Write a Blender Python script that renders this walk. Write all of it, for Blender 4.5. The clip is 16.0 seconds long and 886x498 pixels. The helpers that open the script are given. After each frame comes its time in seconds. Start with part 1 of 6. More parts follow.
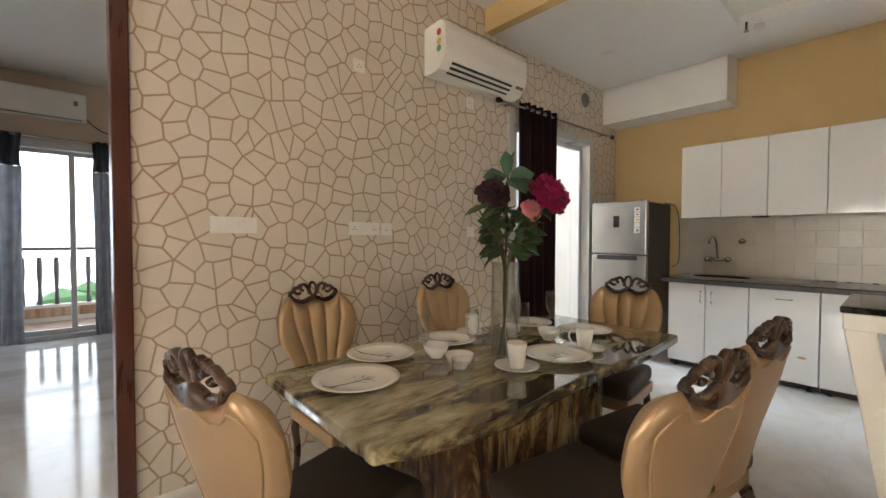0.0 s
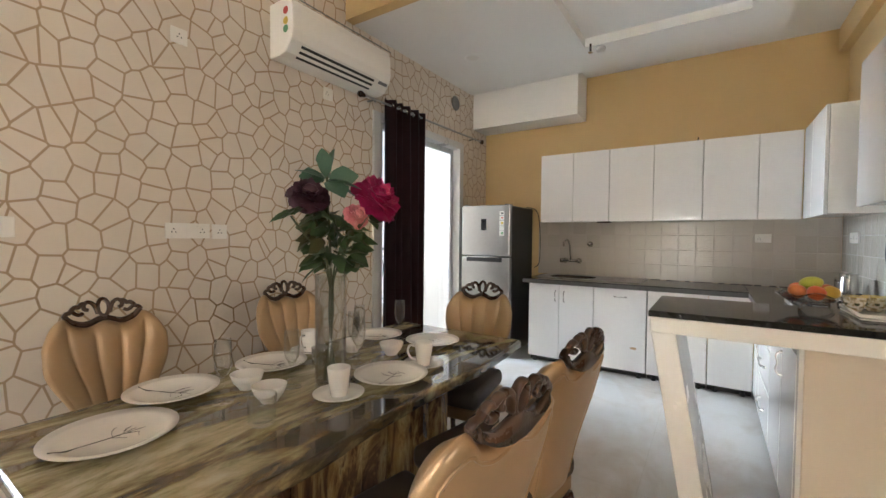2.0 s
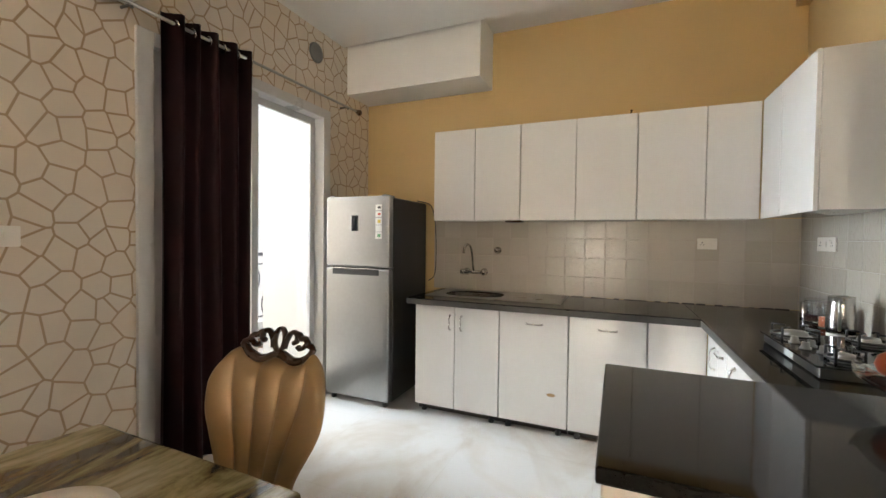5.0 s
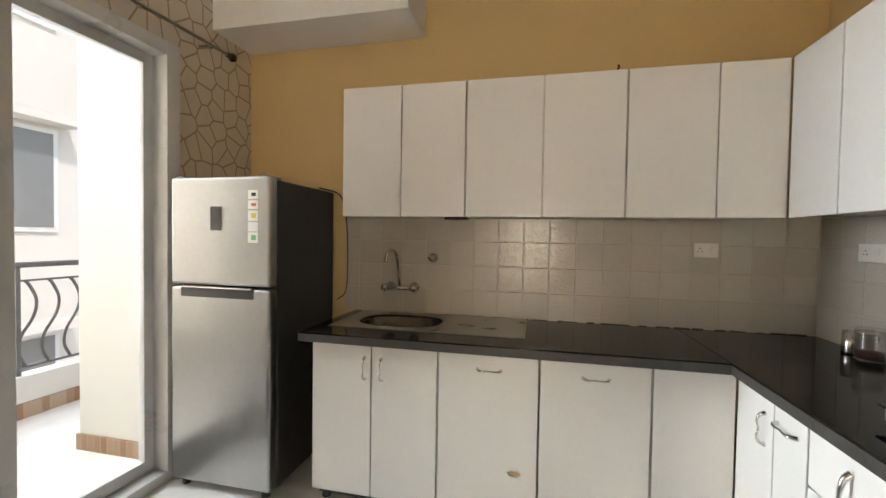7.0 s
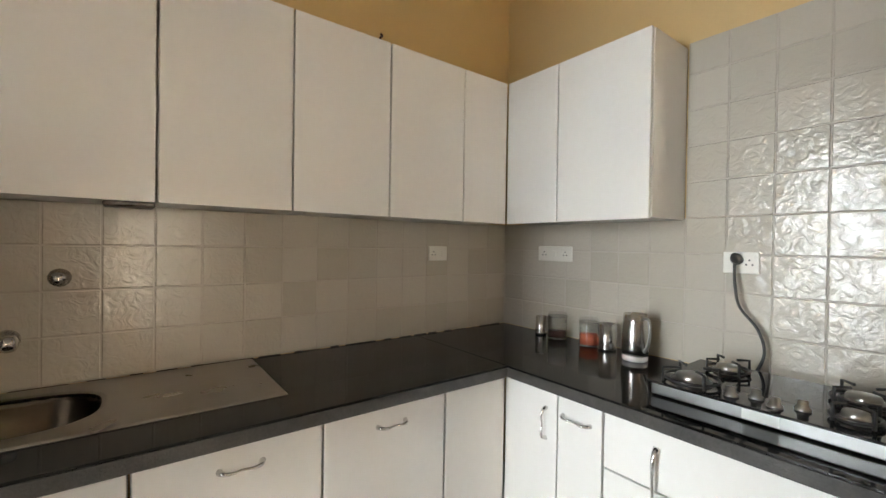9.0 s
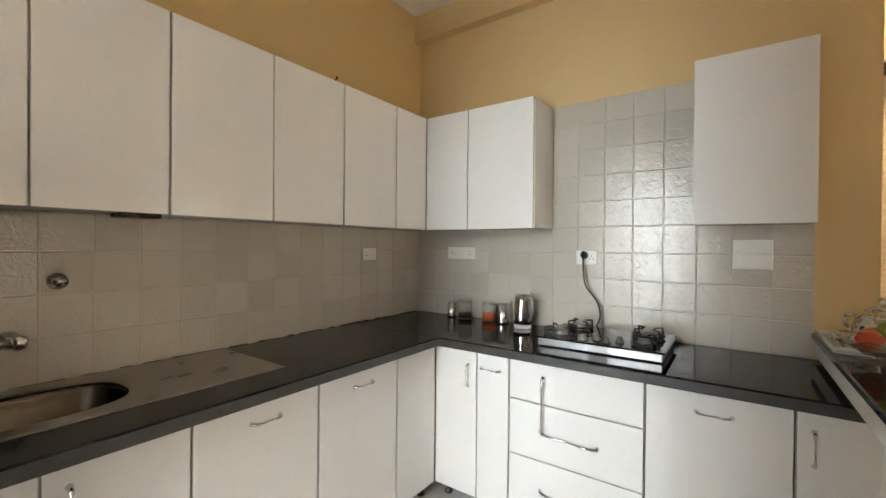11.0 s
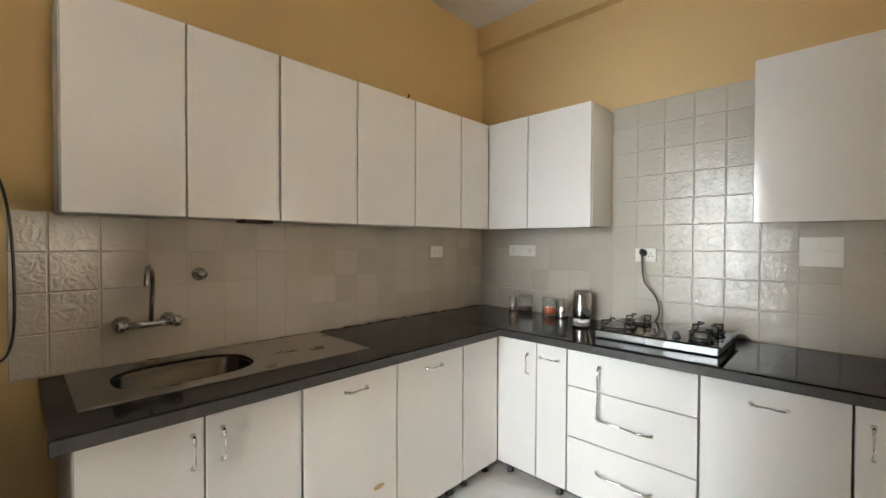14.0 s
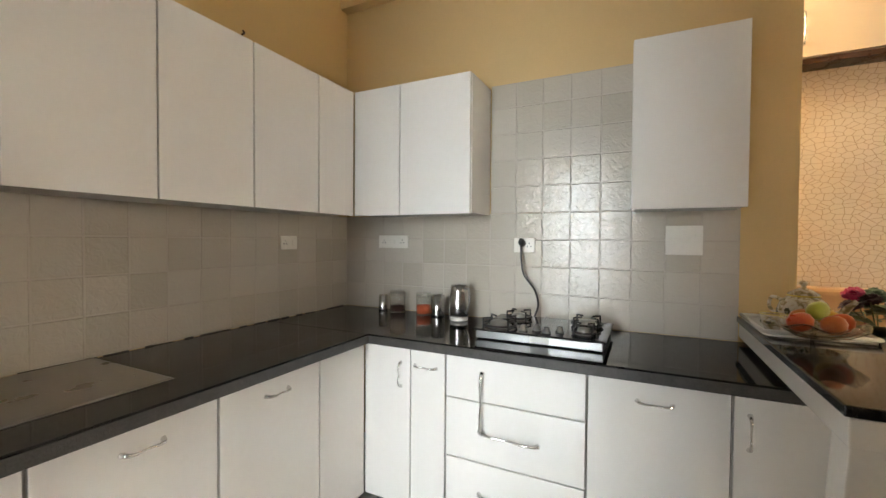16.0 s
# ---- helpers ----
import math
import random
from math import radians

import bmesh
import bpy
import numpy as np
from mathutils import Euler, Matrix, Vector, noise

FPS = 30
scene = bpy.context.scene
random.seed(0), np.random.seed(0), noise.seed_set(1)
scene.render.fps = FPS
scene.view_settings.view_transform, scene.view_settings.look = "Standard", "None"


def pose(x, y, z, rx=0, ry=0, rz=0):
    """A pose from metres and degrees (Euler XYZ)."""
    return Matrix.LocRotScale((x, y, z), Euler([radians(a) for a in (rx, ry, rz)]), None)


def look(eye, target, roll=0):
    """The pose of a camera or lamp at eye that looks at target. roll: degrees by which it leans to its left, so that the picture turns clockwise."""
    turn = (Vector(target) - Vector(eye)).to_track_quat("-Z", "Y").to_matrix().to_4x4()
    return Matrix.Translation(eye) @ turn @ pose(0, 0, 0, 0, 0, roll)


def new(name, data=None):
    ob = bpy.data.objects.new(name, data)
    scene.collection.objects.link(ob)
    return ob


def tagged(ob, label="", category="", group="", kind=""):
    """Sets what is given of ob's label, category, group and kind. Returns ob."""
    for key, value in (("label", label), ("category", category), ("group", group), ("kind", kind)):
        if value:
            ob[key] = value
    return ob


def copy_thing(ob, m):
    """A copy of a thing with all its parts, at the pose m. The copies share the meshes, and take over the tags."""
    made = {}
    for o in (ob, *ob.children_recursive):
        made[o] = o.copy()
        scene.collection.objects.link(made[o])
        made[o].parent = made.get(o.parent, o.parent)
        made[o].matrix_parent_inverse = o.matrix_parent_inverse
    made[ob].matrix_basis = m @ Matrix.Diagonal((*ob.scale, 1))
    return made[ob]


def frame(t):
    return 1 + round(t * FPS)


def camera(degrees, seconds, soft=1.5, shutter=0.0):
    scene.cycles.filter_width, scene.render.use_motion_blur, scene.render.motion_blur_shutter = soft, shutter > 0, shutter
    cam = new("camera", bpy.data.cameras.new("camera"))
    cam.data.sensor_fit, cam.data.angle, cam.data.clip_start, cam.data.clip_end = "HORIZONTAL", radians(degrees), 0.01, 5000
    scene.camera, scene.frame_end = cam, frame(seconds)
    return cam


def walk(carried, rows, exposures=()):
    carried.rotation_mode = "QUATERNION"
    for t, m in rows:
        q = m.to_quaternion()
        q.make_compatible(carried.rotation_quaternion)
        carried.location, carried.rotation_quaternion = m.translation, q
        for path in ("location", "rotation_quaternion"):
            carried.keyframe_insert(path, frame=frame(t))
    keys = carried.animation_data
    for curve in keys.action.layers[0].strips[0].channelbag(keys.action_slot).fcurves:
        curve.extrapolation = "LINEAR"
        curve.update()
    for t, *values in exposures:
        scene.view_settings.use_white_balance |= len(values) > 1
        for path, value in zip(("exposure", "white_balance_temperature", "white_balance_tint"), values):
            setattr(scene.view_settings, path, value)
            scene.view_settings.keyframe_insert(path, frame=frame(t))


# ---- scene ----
cam = camera(94.2, 16.0)
PATH = [
    (0, (1.437, 0.577, 1.258), (2.776, 2.062, 1.205), 0.1),
    (0.5, (1.456, 0.513, 1.26), (2.835, 1.961, 1.209), 0.2),
    (1, (1.5, 0.491, 1.27), (2.97, 1.846, 1.218), 0.3),
    (1.5, (1.607, 0.489, 1.285), (3.184, 1.718, 1.227), 0.4),
    (2, (1.734, 0.508, 1.3), (3.408, 1.601, 1.24), 0.5),
    (2.5, (1.888, 0.541, 1.324), (3.64, 1.502, 1.263), 0.6),
    (3, (2.092, 0.552, 1.336), (3.891, 1.422, 1.272), 0.6),
    (3.5, (2.313, 0.56, 1.319), (4.138, 1.377, 1.261), 0.7),
    (6, (3.545, 0.826, 1.33), (5.403, 1.566, 1.275), 0.7),
    (6.5, (3.767, 0.886, 1.365), (5.656, 1.54, 1.301), 0.8),
    (7, (3.987, 1.014, 1.354), (5.936, 1.458, 1.301), 0.9),
    (7.5, (4.218, 1.123, 1.323), (6.213, 1.258, 1.274), 0.9),
    (8, (4.45, 1.2, 1.322), (6.429, 0.916, 1.281), 1.0),
    (8.5, (4.612, 1.319, 1.354), (6.457, 0.547, 1.319), 1.0),
    (9, (4.666, 1.459, 1.355), (6.261, 0.252, 1.337), 0.9),
    (9.5, (4.69, 1.617, 1.349), (6.029, 0.131, 1.345), 0.7),
    (10, (4.667, 1.794, 1.366), (5.821, 0.16, 1.353), 0.5),
    (12.5, (4.358, 2.228, 1.365), (5.576, 0.642, 1.345), 0.3),
    (13, (4.36, 2.265, 1.374), (5.652, 0.739, 1.345), 0.3),
    (13.5, (4.383, 2.268, 1.384), (5.735, 0.795, 1.356), 0.3),
    (14, (4.396, 2.22, 1.376), (5.784, 0.78, 1.345), 0.2),
    (14.5, (4.455, 2.136, 1.352), (5.827, 0.681, 1.319), 0.2),
    (15, (4.533, 2.05, 1.33), (5.82, 0.52, 1.294), 0.3),
    (15.5, (4.586, 1.972, 1.332), (5.706, 0.315, 1.292), 0.3),
    (16, (4.625, 1.87, 1.332), (5.507, 0.076, 1.288), 0.4),
]
walk(cam, [(t, look(eye, target, roll)) for t, eye, target, roll in PATH],
     exposures=[(0.0, 1.5, 6100, 10), (1.5, 1.62, 5950, 10), (3.0, 1.9, 5650, 10), (4.5, 1.8, 6100, 10), (6.0, 1.6, 6600, 10), (9.0, 1.5, 6650, 10), (16.0, 1.48, 6650, 10)])

# ---- world and light ----
world = bpy.data.worlds.new("sky")
scene.world = world
world.use_nodes = True
wn = world.node_tree
sky = wn.nodes.new("ShaderNodeTexSky")
sky.sky_type = "NISHITA"
sky.sun_disc = False
sky.sun_elevation, sky.sun_rotation = radians(50), radians(158)
wn.nodes["Background"].inputs["Strength"].default_value = 0.09
wn.links.new(sky.outputs[0], wn.nodes["Background"].inputs["Color"])


def lamp(name, kind, m, power, color, **kw):
    data = bpy.data.lights.new(name, kind)
    data.energy, data.color = power, color
    for k, v in kw.items():
        if k == "size" and kind == "POINT":
            data.shadow_soft_size = v
        elif k == "size":
            data.size = v
        elif k == "size_y":
            data.shape = "RECTANGLE"
            data.size_y = v
        elif k == "angle":
            data.angle = v
    ob = new(name, data)
    ob.matrix_world = m
    return ob


lamp("sun", "SUN", look((0, 0, 10), (1.2, 3.0, 5.5)), 1.2, (1, 0.96, 0.9), angle=radians(2))
# skylight falling onto the kitchen balcony and through its sliding door
lamp("balcony_skylight", "AREA", look((4.9, 5.3, 4.2), (5.2, 1.4, 0.9)), 66, (0.85, 0.94, 1.0), size=2.6, size_y=1.6)
# added warm fill for the recess wallpaper, hidden behind the south wall
lamp("recess_lamp", "POINT", pose(4.55, -1.1, 2.92), 26, (1.0, 0.80, 0.52), size=0.1)
# open sky and bright ground straight across from the balcony door
lamp("balcony_skylight_low", "AREA", look((5.6, 9.5, 1.6), (5.4, 0.0, 1.4)), 490, (0.85, 0.94, 1.0), size=2.8, size_y=6.0)


# ---- materials ----
def material(name, color=(0.8, 0.8, 0.8), rough=0.5, metal=0.0):
    m = bpy.data.materials.new(name)
    m.use_nodes = True
    b = m.node_tree.nodes["Principled BSDF"]
    b.inputs["Base Color"].default_value = (*color, 1)
    b.inputs["Roughness"].default_value = rough
    b.inputs["Metallic"].default_value = metal
    return m, m.node_tree, b


def node(nt, kind, **kw):
    n = nt.nodes.new(kind)
    for k, v in kw.items():
        n.inputs[k.replace("_", " ")].default_value = v
    return n


def coords(nt, scale=(1, 1, 1), rot=(0, 0, 0)):
    tc = nt.nodes.new("ShaderNodeTexCoord")
    mp = nt.nodes.new("ShaderNodeMapping")
    mp.inputs["Scale"].default_value = scale
    mp.inputs["Rotation"].default_value = rot
    nt.links.new(tc.outputs["Object"], mp.inputs["Vector"])
    return mp.outputs["Vector"]


def ramp(nt, fac, stops):
    r = nt.nodes.new("ShaderNodeValToRGB")
    while len(r.color_ramp.elements) < len(stops):
        r.color_ramp.elements.new(0.5)
    for e, (p, c) in zip(r.color_ramp.elements, stops):
        e.position, e.color = p, (*c, 1)
    nt.links.new(fac, r.inputs["Fac"])
    return r.outputs["Color"]


def noise_out(nt, vec, scale, detail=4, rough=0.55, distort=0.0):
    n = nt.nodes.new("ShaderNodeTexNoise")
    n.inputs["Scale"].default_value, n.inputs["Detail"].default_value = scale, detail
    n.inputs["Roughness"].default_value, n.inputs["Distortion"].default_value = rough, distort
    nt.links.new(vec, n.inputs["Vector"])
    return n.outputs["Fac"]


def bump(nt, b, height, strength=0.1, distance=0.01):
    n = nt.nodes.new("ShaderNodeBump")
    n.inputs["Strength"].default_value, n.inputs["Distance"].default_value = strength, distance
    nt.links.new(height, n.inputs["Height"])
    nt.links.new(n.outputs["Normal"], b.inputs["Normal"])


def span(nt, fac, a, b):
    """fac from 0..1 onto a..b."""
    n = nt.nodes.new("ShaderNodeMapRange")
    n.inputs["To Min"].default_value, n.inputs["To Max"].default_value = a, b
    nt.links.new(fac, n.inputs["Value"])
    return n.outputs["Result"]


def grained(name, c1, c2, rough=0.5, metal=0.0, scale=6, fine=60, bumps=0.05, rvar=0.1, stretch=(1, 1, 1)):
    """Two-scale mottled surface."""
    m, nt, b = material(name, c1, rough, metal)
    v = coords(nt, stretch)
    big, small = noise_out(nt, v, scale), noise_out(nt, v, fine, 3)
    mix = nt.nodes.new("ShaderNodeMath")
    mix.operation = "MULTIPLY_ADD"
    mix.inputs[1].default_value = 0.35
    nt.links.new(small, mix.inputs[0])
    sub = nt.nodes.new("ShaderNodeMath")
    sub.operation = "MULTIPLY"
    sub.inputs[1].default_value = 0.65
    nt.links.new(big, sub.inputs[0])
    nt.links.new(sub.outputs[0], mix.inputs[2])
    nt.links.new(ramp(nt, mix.outputs[0], [(0.3, c1), (0.7, c2)]), b.inputs["Base Color"])
    nt.links.new(span(nt, big, max(rough - rvar, 0.02), rough + rvar), b.inputs["Roughness"])
    if bumps:
        bump(nt, b, small, bumps, 0.004)
    return m


def wallpaper(name, back1, back2, line, scale=9.6, squat=0.92):
    m, nt, b = material(name, back1, 0.55)
    v = coords(nt, (1, 1, squat))
    vo = nt.nodes.new("ShaderNodeTexVoronoi")
    vo.voronoi_dimensions = "2D"
    vo.feature = "DISTANCE_TO_EDGE"
    vo.inputs["Scale"].default_value = scale
    vo.inputs["Randomness"].default_value = 0.92
    sx, cb = nt.nodes.new("ShaderNodeSeparateXYZ"), nt.nodes.new("ShaderNodeCombineXYZ")
    nt.links.new(v, sx.inputs[0])
    nt.links.new(sx.outputs["X"], cb.inputs["X"])
    nt.links.new(sx.outputs["Z"], cb.inputs["Y"])
    nt.links.new(cb.outputs[0], vo.inputs["Vector"])
    edge = nt.nodes.new("ShaderNodeMapRange")
    edge.inputs["From Min"].default_value, edge.inputs["From Max"].default_value = 0.032, 0.054
    edge.inputs["To Min"].default_value, edge.inputs["To Max"].default_value = 1.0, 0.0
    nt.links.new(vo.outputs["Distance"], edge.inputs["Value"])
    k = nt.nodes.new("ShaderNodeMath")
    k.operation = "MULTIPLY"
    nt.links.new(edge.outputs[0], k.inputs[0])
    nt.links.new(span(nt, noise_out(nt, v, 2.2, 3), 0.75, 1.05), k.inputs[1])
    mx = nt.nodes.new("ShaderNodeMix")
    mx.data_type = "RGBA"
    nt.links.new(k.outputs[0], mx.inputs["Factor"])
    nt.links.new(ramp(nt, noise_out(nt, v, 3.0), [(0.3, back1), (0.7, back2)]), mx.inputs["A"])
    mx.inputs["B"].default_value = (*line, 1)
    nt.links.new(mx.outputs["Result"], b.inputs["Base Color"])
    nt.links.new(span(nt, k.outputs[0], 0.55, 0.36), b.inputs["Roughness"])
    nt.links.new(span(nt, k.outputs[0], 0.0, 0.75), b.inputs["Metallic"])
    bump(nt, b, k.outputs[0], 0.25, 0.002)
    return m


def floor_marble():
    m, nt, b = material("polished_marble_tile", (0.75, 0.73, 0.7), 0.08)
    v = coords(nt)
    n1 = noise_out(nt, v, 1.1, 6, 0.6, 1.2)
    n2 = noise_out(nt, coords(nt, (1.0, 1.8, 1), (0, 0, 0.5)), 1.1, 5, 0.55, 0.8)
    c = ramp(nt, n2, [(0.24, (0.50, 0.43, 0.35)), (0.38, (0.63, 0.59, 0.54)), (0.50, (0.71, 0.695, 0.67)), (0.8, (0.74, 0.73, 0.71))])
    warm = ramp(nt, n1, [(0.30, (0.86, 0.80, 0.72)), (0.55, (1, 1, 1))])
    mx = nt.nodes.new("ShaderNodeMix")
    mx.data_type, mx.blend_type = "RGBA", "MULTIPLY"
    mx.inputs["Factor"].default_value = 1.0
    nt.links.new(c, mx.inputs["A"])
    nt.links.new(warm, mx.inputs["B"])
    br = nt.nodes.new("ShaderNodeTexBrick")
    br.offset = 0.0
    br.inputs["Scale"].default_value = 1.0
    br.inputs["Brick Width"].default_value = br.inputs["Row Height"].default_value = 0.8
    br.inputs["Mortar Size"].default_value = 0.0015
    br.inputs["Color1"].default_value = br.inputs["Color2"].default_value = (1, 1, 1, 1)
    br.inputs["Mortar"].default_value = (0.90, 0.88, 0.86, 1)
    nt.links.new(v, br.inputs["Vector"])
    m2 = nt.nodes.new("ShaderNodeMix")
    m2.data_type, m2.blend_type = "RGBA", "MULTIPLY"
    m2.inputs["Factor"].default_value = 1.0
    nt.links.new(mx.outputs["Result"], m2.inputs["A"])
    nt.links.new(br.outputs["Color"], m2.inputs["B"])
    nt.links.new(m2.outputs["Result"], b.inputs["Base Color"])
    nt.links.new(span(nt, n1, 0.04, 0.16), b.inputs["Roughness"])
    return m


def onyx():
    m, nt, b = material("streaked_onyx", (0.2, 0.16, 0.08), 0.06)
    v = coords(nt, (0.6, 2.1, 1.6), (0, 0, 0.16))
    n = noise_out(nt, v, 2.4, 10, 0.66, 1.3)
    n2 = noise_out(nt, coords(nt, (1.2, 7, 3), (0, 0, 0.1)), 5.0, 6, 0.6, 0.6)
    a = nt.nodes.new("ShaderNodeMath")
    a.operation = "MULTIPLY_ADD"
    a.inputs[1].default_value = 0.22
    nt.links.new(n2, a.inputs[0])
    s = nt.nodes.new("ShaderNodeMath")
    s.operation = "MULTIPLY"
    s.inputs[1].default_value = 0.78
    nt.links.new(n, s.inputs[0])
    nt.links.new(s.outputs[0], a.inputs[2])
    nt.links.new(ramp(nt, a.outputs[0], [(0.36, (0.022, 0.015, 0.009)), (0.435, (0.075, 0.052, 0.026)), (0.475, (0.19, 0.15, 0.075)), (0.53, (0.32, 0.28, 0.15)), (0.60, (0.46, 0.41, 0.27))]), b.inputs["Base Color"])
    b.inputs["Coat Weight"].default_value = 0.5
    return m


def petrified():
    m, nt, b = material("petrified_wood_stone", (0.3, 0.2, 0.1), 0.18)
    v = coords(nt, (5, 5, 1.6))
    n = noise_out(nt, v, 1.6, 8, 0.65, 1.5)
    nt.links.new(ramp(nt, n, [(0.32, (0.02, 0.011, 0.007)), (0.46, (0.09, 0.045, 0.02)), (0.54, (0.25, 0.155, 0.06)), (0.62, (0.36, 0.27, 0.13)), (0.70, (0.08, 0.035, 0.018))]), b.inputs["Base Color"])
    bump(nt, b, n, 0.2, 0.01)
    return m


def embossed_tile():
    m, nt, b = material("embossed_glazed_tile", (0.6, 0.57, 0.52), 0.05)
    b.inputs["IOR"].default_value = 1.6
    b.inputs["Specular IOR Level"].default_value = 0.33
    v = coords(nt, (1, 1, 1))
    oi = nt.nodes.new("ShaderNodeObjectInfo")
    add = nt.nodes.new("ShaderNodeVectorMath")
    add.operation = "ADD"
    nt.links.new(v, add.inputs[0])
    sc = nt.nodes.new("ShaderNodeMath")
    sc.operation = "MULTIPLY"
    sc.inputs[1].default_value = 37.0
    nt.links.new(oi.outputs["Random"], sc.inputs[0])
    nt.links.new(sc.outputs[0], add.inputs[1])
    h = noise_out(nt, add.outputs[0], 22, 2, 0.45, 2.4)
    bump(nt, b, h, 0.75, 0.0034)
    nt.links.new(ramp(nt, oi.outputs["Random"], [(0.0, (0.47, 0.425, 0.355)), (0.6, (0.50, 0.455, 0.385)), (1.0, (0.53, 0.485, 0.415))]), b.inputs["Base Color"])
    return m


def mosaic():
    m, nt, b = material("printed_mosaic_floor_tile", (0.5, 0.35, 0.25), 0.65)
    b.inputs["Specular IOR Level"].default_value = 0.2
    v = coords(nt)
    br = nt.nodes.new("ShaderNodeTexBrick")
    br.offset = 0.5
    br.inputs["Scale"].default_value = 1.0
    br.inputs["Brick Width"].default_value, br.inputs["Row Height"].default_value = 0.055, 0.05
    br.inputs["Mortar Size"].default_value = 0.002
    br.inputs["Color1"].default_value, br.inputs["Color2"].default_value = (0.22, 0.115, 0.06, 1), (0.33, 0.245, 0.175, 1)
    br.inputs["Mortar"].default_value = (0.32, 0.26, 0.20, 1)
    nt.links.new(v, br.inputs["Vector"])
    nt.links.new(br.outputs["Color"], b.inputs["Base Color"])
    return m


def pane_glass(name="window_glass", tint=(1, 1, 1), base=0.02, edge=0.7):
    """Thin clear glass with a gloss that grows towards grazing."""
    m, nt, b = material(name, (1, 1, 1), 0.0)
    nt.nodes.remove(b)
    tr, gl, mx, lw, pw, ad = (nt.nodes.new(k) for k in ("ShaderNodeBsdfTransparent", "ShaderNodeBsdfGlossy", "ShaderNodeMixShader", "ShaderNodeLayerWeight", "ShaderNodeMath", "ShaderNodeMath"))
    gl.inputs["Roughness"].default_value = 0.0
    lw.inputs["Blend"].default_value = 0.5
    pw.operation, ad.operation = "POWER", "MULTIPLY_ADD"
    pw.inputs[1].default_value, ad.inputs[1].default_value, ad.inputs[2].default_value = 3.0, edge, base
    tr.inputs["Color"].default_value = (*tint, 1)
    nt.links.new(lw.outputs["Facing"], pw.inputs[0])
    nt.links.new(pw.outputs[0], ad.inputs[0])
    nt.links.new(ad.outputs[0], mx.inputs[0])
    nt.links.new(tr.outputs[0], mx.inputs[1])
    nt.links.new(gl.outputs[0], mx.inputs[2])
    nt.links.new(mx.outputs[0], nt.nodes["Material Output"].inputs["Surface"])
    return m


def glow(name, color, strength):
    m, nt, b = material(name, color, 1.0)
    b.inputs["Base Color"].default_value = (0, 0, 0, 1)
    b.inputs["Emission Color"].default_value = (*color, 1)
    b.inputs["Emission Strength"].default_value = strength
    return m


M_PAPER = wallpaper("cell_wallpaper", (0.60, 0.52, 0.42), (0.66, 0.58, 0.48), (0.36, 0.25, 0.15))
M_PAPER2 = wallpaper("fine_cell_wallpaper", (0.64, 0.55, 0.43), (0.70, 0.61, 0.49), (0.44, 0.33, 0.21), 21.0, 1.45)
M_YELLOW = grained("yellow_wall_paint", (0.60, 0.42, 0.19), (0.64, 0.455, 0.215), 0.6, scale=1.5, fine=120, bumps=0.04)
M_BEIGE = grained("beige_wall_paint", (0.56, 0.44, 0.33), (0.60, 0.475, 0.36), 0.6, scale=1.5, fine=120, bumps=0.04)
M_WHITE = grained("white_ceiling_paint", (0.80, 0.785, 0.745), (0.84, 0.825, 0.785), 0.7, scale=1.2, fine=90, bumps=0.03)
M_CREAM = grained("cream_painted_board", (0.675, 0.57, 0.435), (0.69, 0.585, 0.45), 0.35, scale=2, fine=70, bumps=0.02, rvar=0.02)
M_BARWHITE = grained("white_gloss_board", (0.74, 0.70, 0.63), (0.78, 0.745, 0.68), 0.25, scale=3, fine=70, bumps=0.03)
M_LAM = grained("white_gloss_laminate", (0.77, 0.745, 0.71), (0.80, 0.78, 0.75), 0.085, scale=1.5, fine=40, bumps=0.012, rvar=0.04)
M_CARC = grained("cabinet_carcass_board", (0.62, 0.59, 0.55), (0.66, 0.63, 0.59), 0.5)
M_DARK = grained("dark_gap_board", (0.05, 0.045, 0.04), (0.08, 0.07, 0.06), 0.7)
M_GRANITE = grained("polished_black_granite", (0.004, 0.0036, 0.0034), (0.014, 0.0125, 0.0115), 0.06, scale=30, fine=260, bumps=0.0, rvar=0.04)
M_GRANITE.node_tree.nodes["Principled BSDF"].inputs["Specular IOR Level"].default_value = 0.26
M_GRANEDGE = grained("rough_granite_edge", (0.028, 0.026, 0.024), (0.07, 0.064, 0.058), 0.35, scale=20, fine=160, bumps=0.3)
M_FLOOR = floor_marble()
M_ONYX = onyx()
M_PETRI = petrified()
M_TILE = embossed_tile()
M_GROUT = grained("tile_grout", (0.45, 0.40, 0.34), (0.52, 0.47, 0.41), 0.8)
M_MOSAIC = mosaic()
M_STEEL = grained("brushed_steel", (0.33, 0.33, 0.32), (0.38, 0.38, 0.37), 0.30, 1.0, scale=2, fine=40, bumps=0.0, rvar=0.04)
M_POLISH = grained("polished_steel", (0.50, 0.48, 0.46), (0.60, 0.585, 0.565), 0.22, 1.0, scale=8, fine=120, bumps=0.01, rvar=0.04)
M_CHROME = grained("worn_chrome", (0.62, 0.60, 0.58), (0.70, 0.69, 0.67), 0.14, 1.0, scale=10, fine=90, bumps=0.01, rvar=0.05)
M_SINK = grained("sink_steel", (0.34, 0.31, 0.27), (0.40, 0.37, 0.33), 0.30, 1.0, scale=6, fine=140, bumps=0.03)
# sink steel again, colour darkened for the shade and dark reflections inside the bowl
M_BOWL = grained("shade_darkened_bowl_steel", (0.10, 0.085, 0.068), (0.15, 0.13, 0.105), 0.24, 1.0, scale=9, fine=140, bumps=0.03)
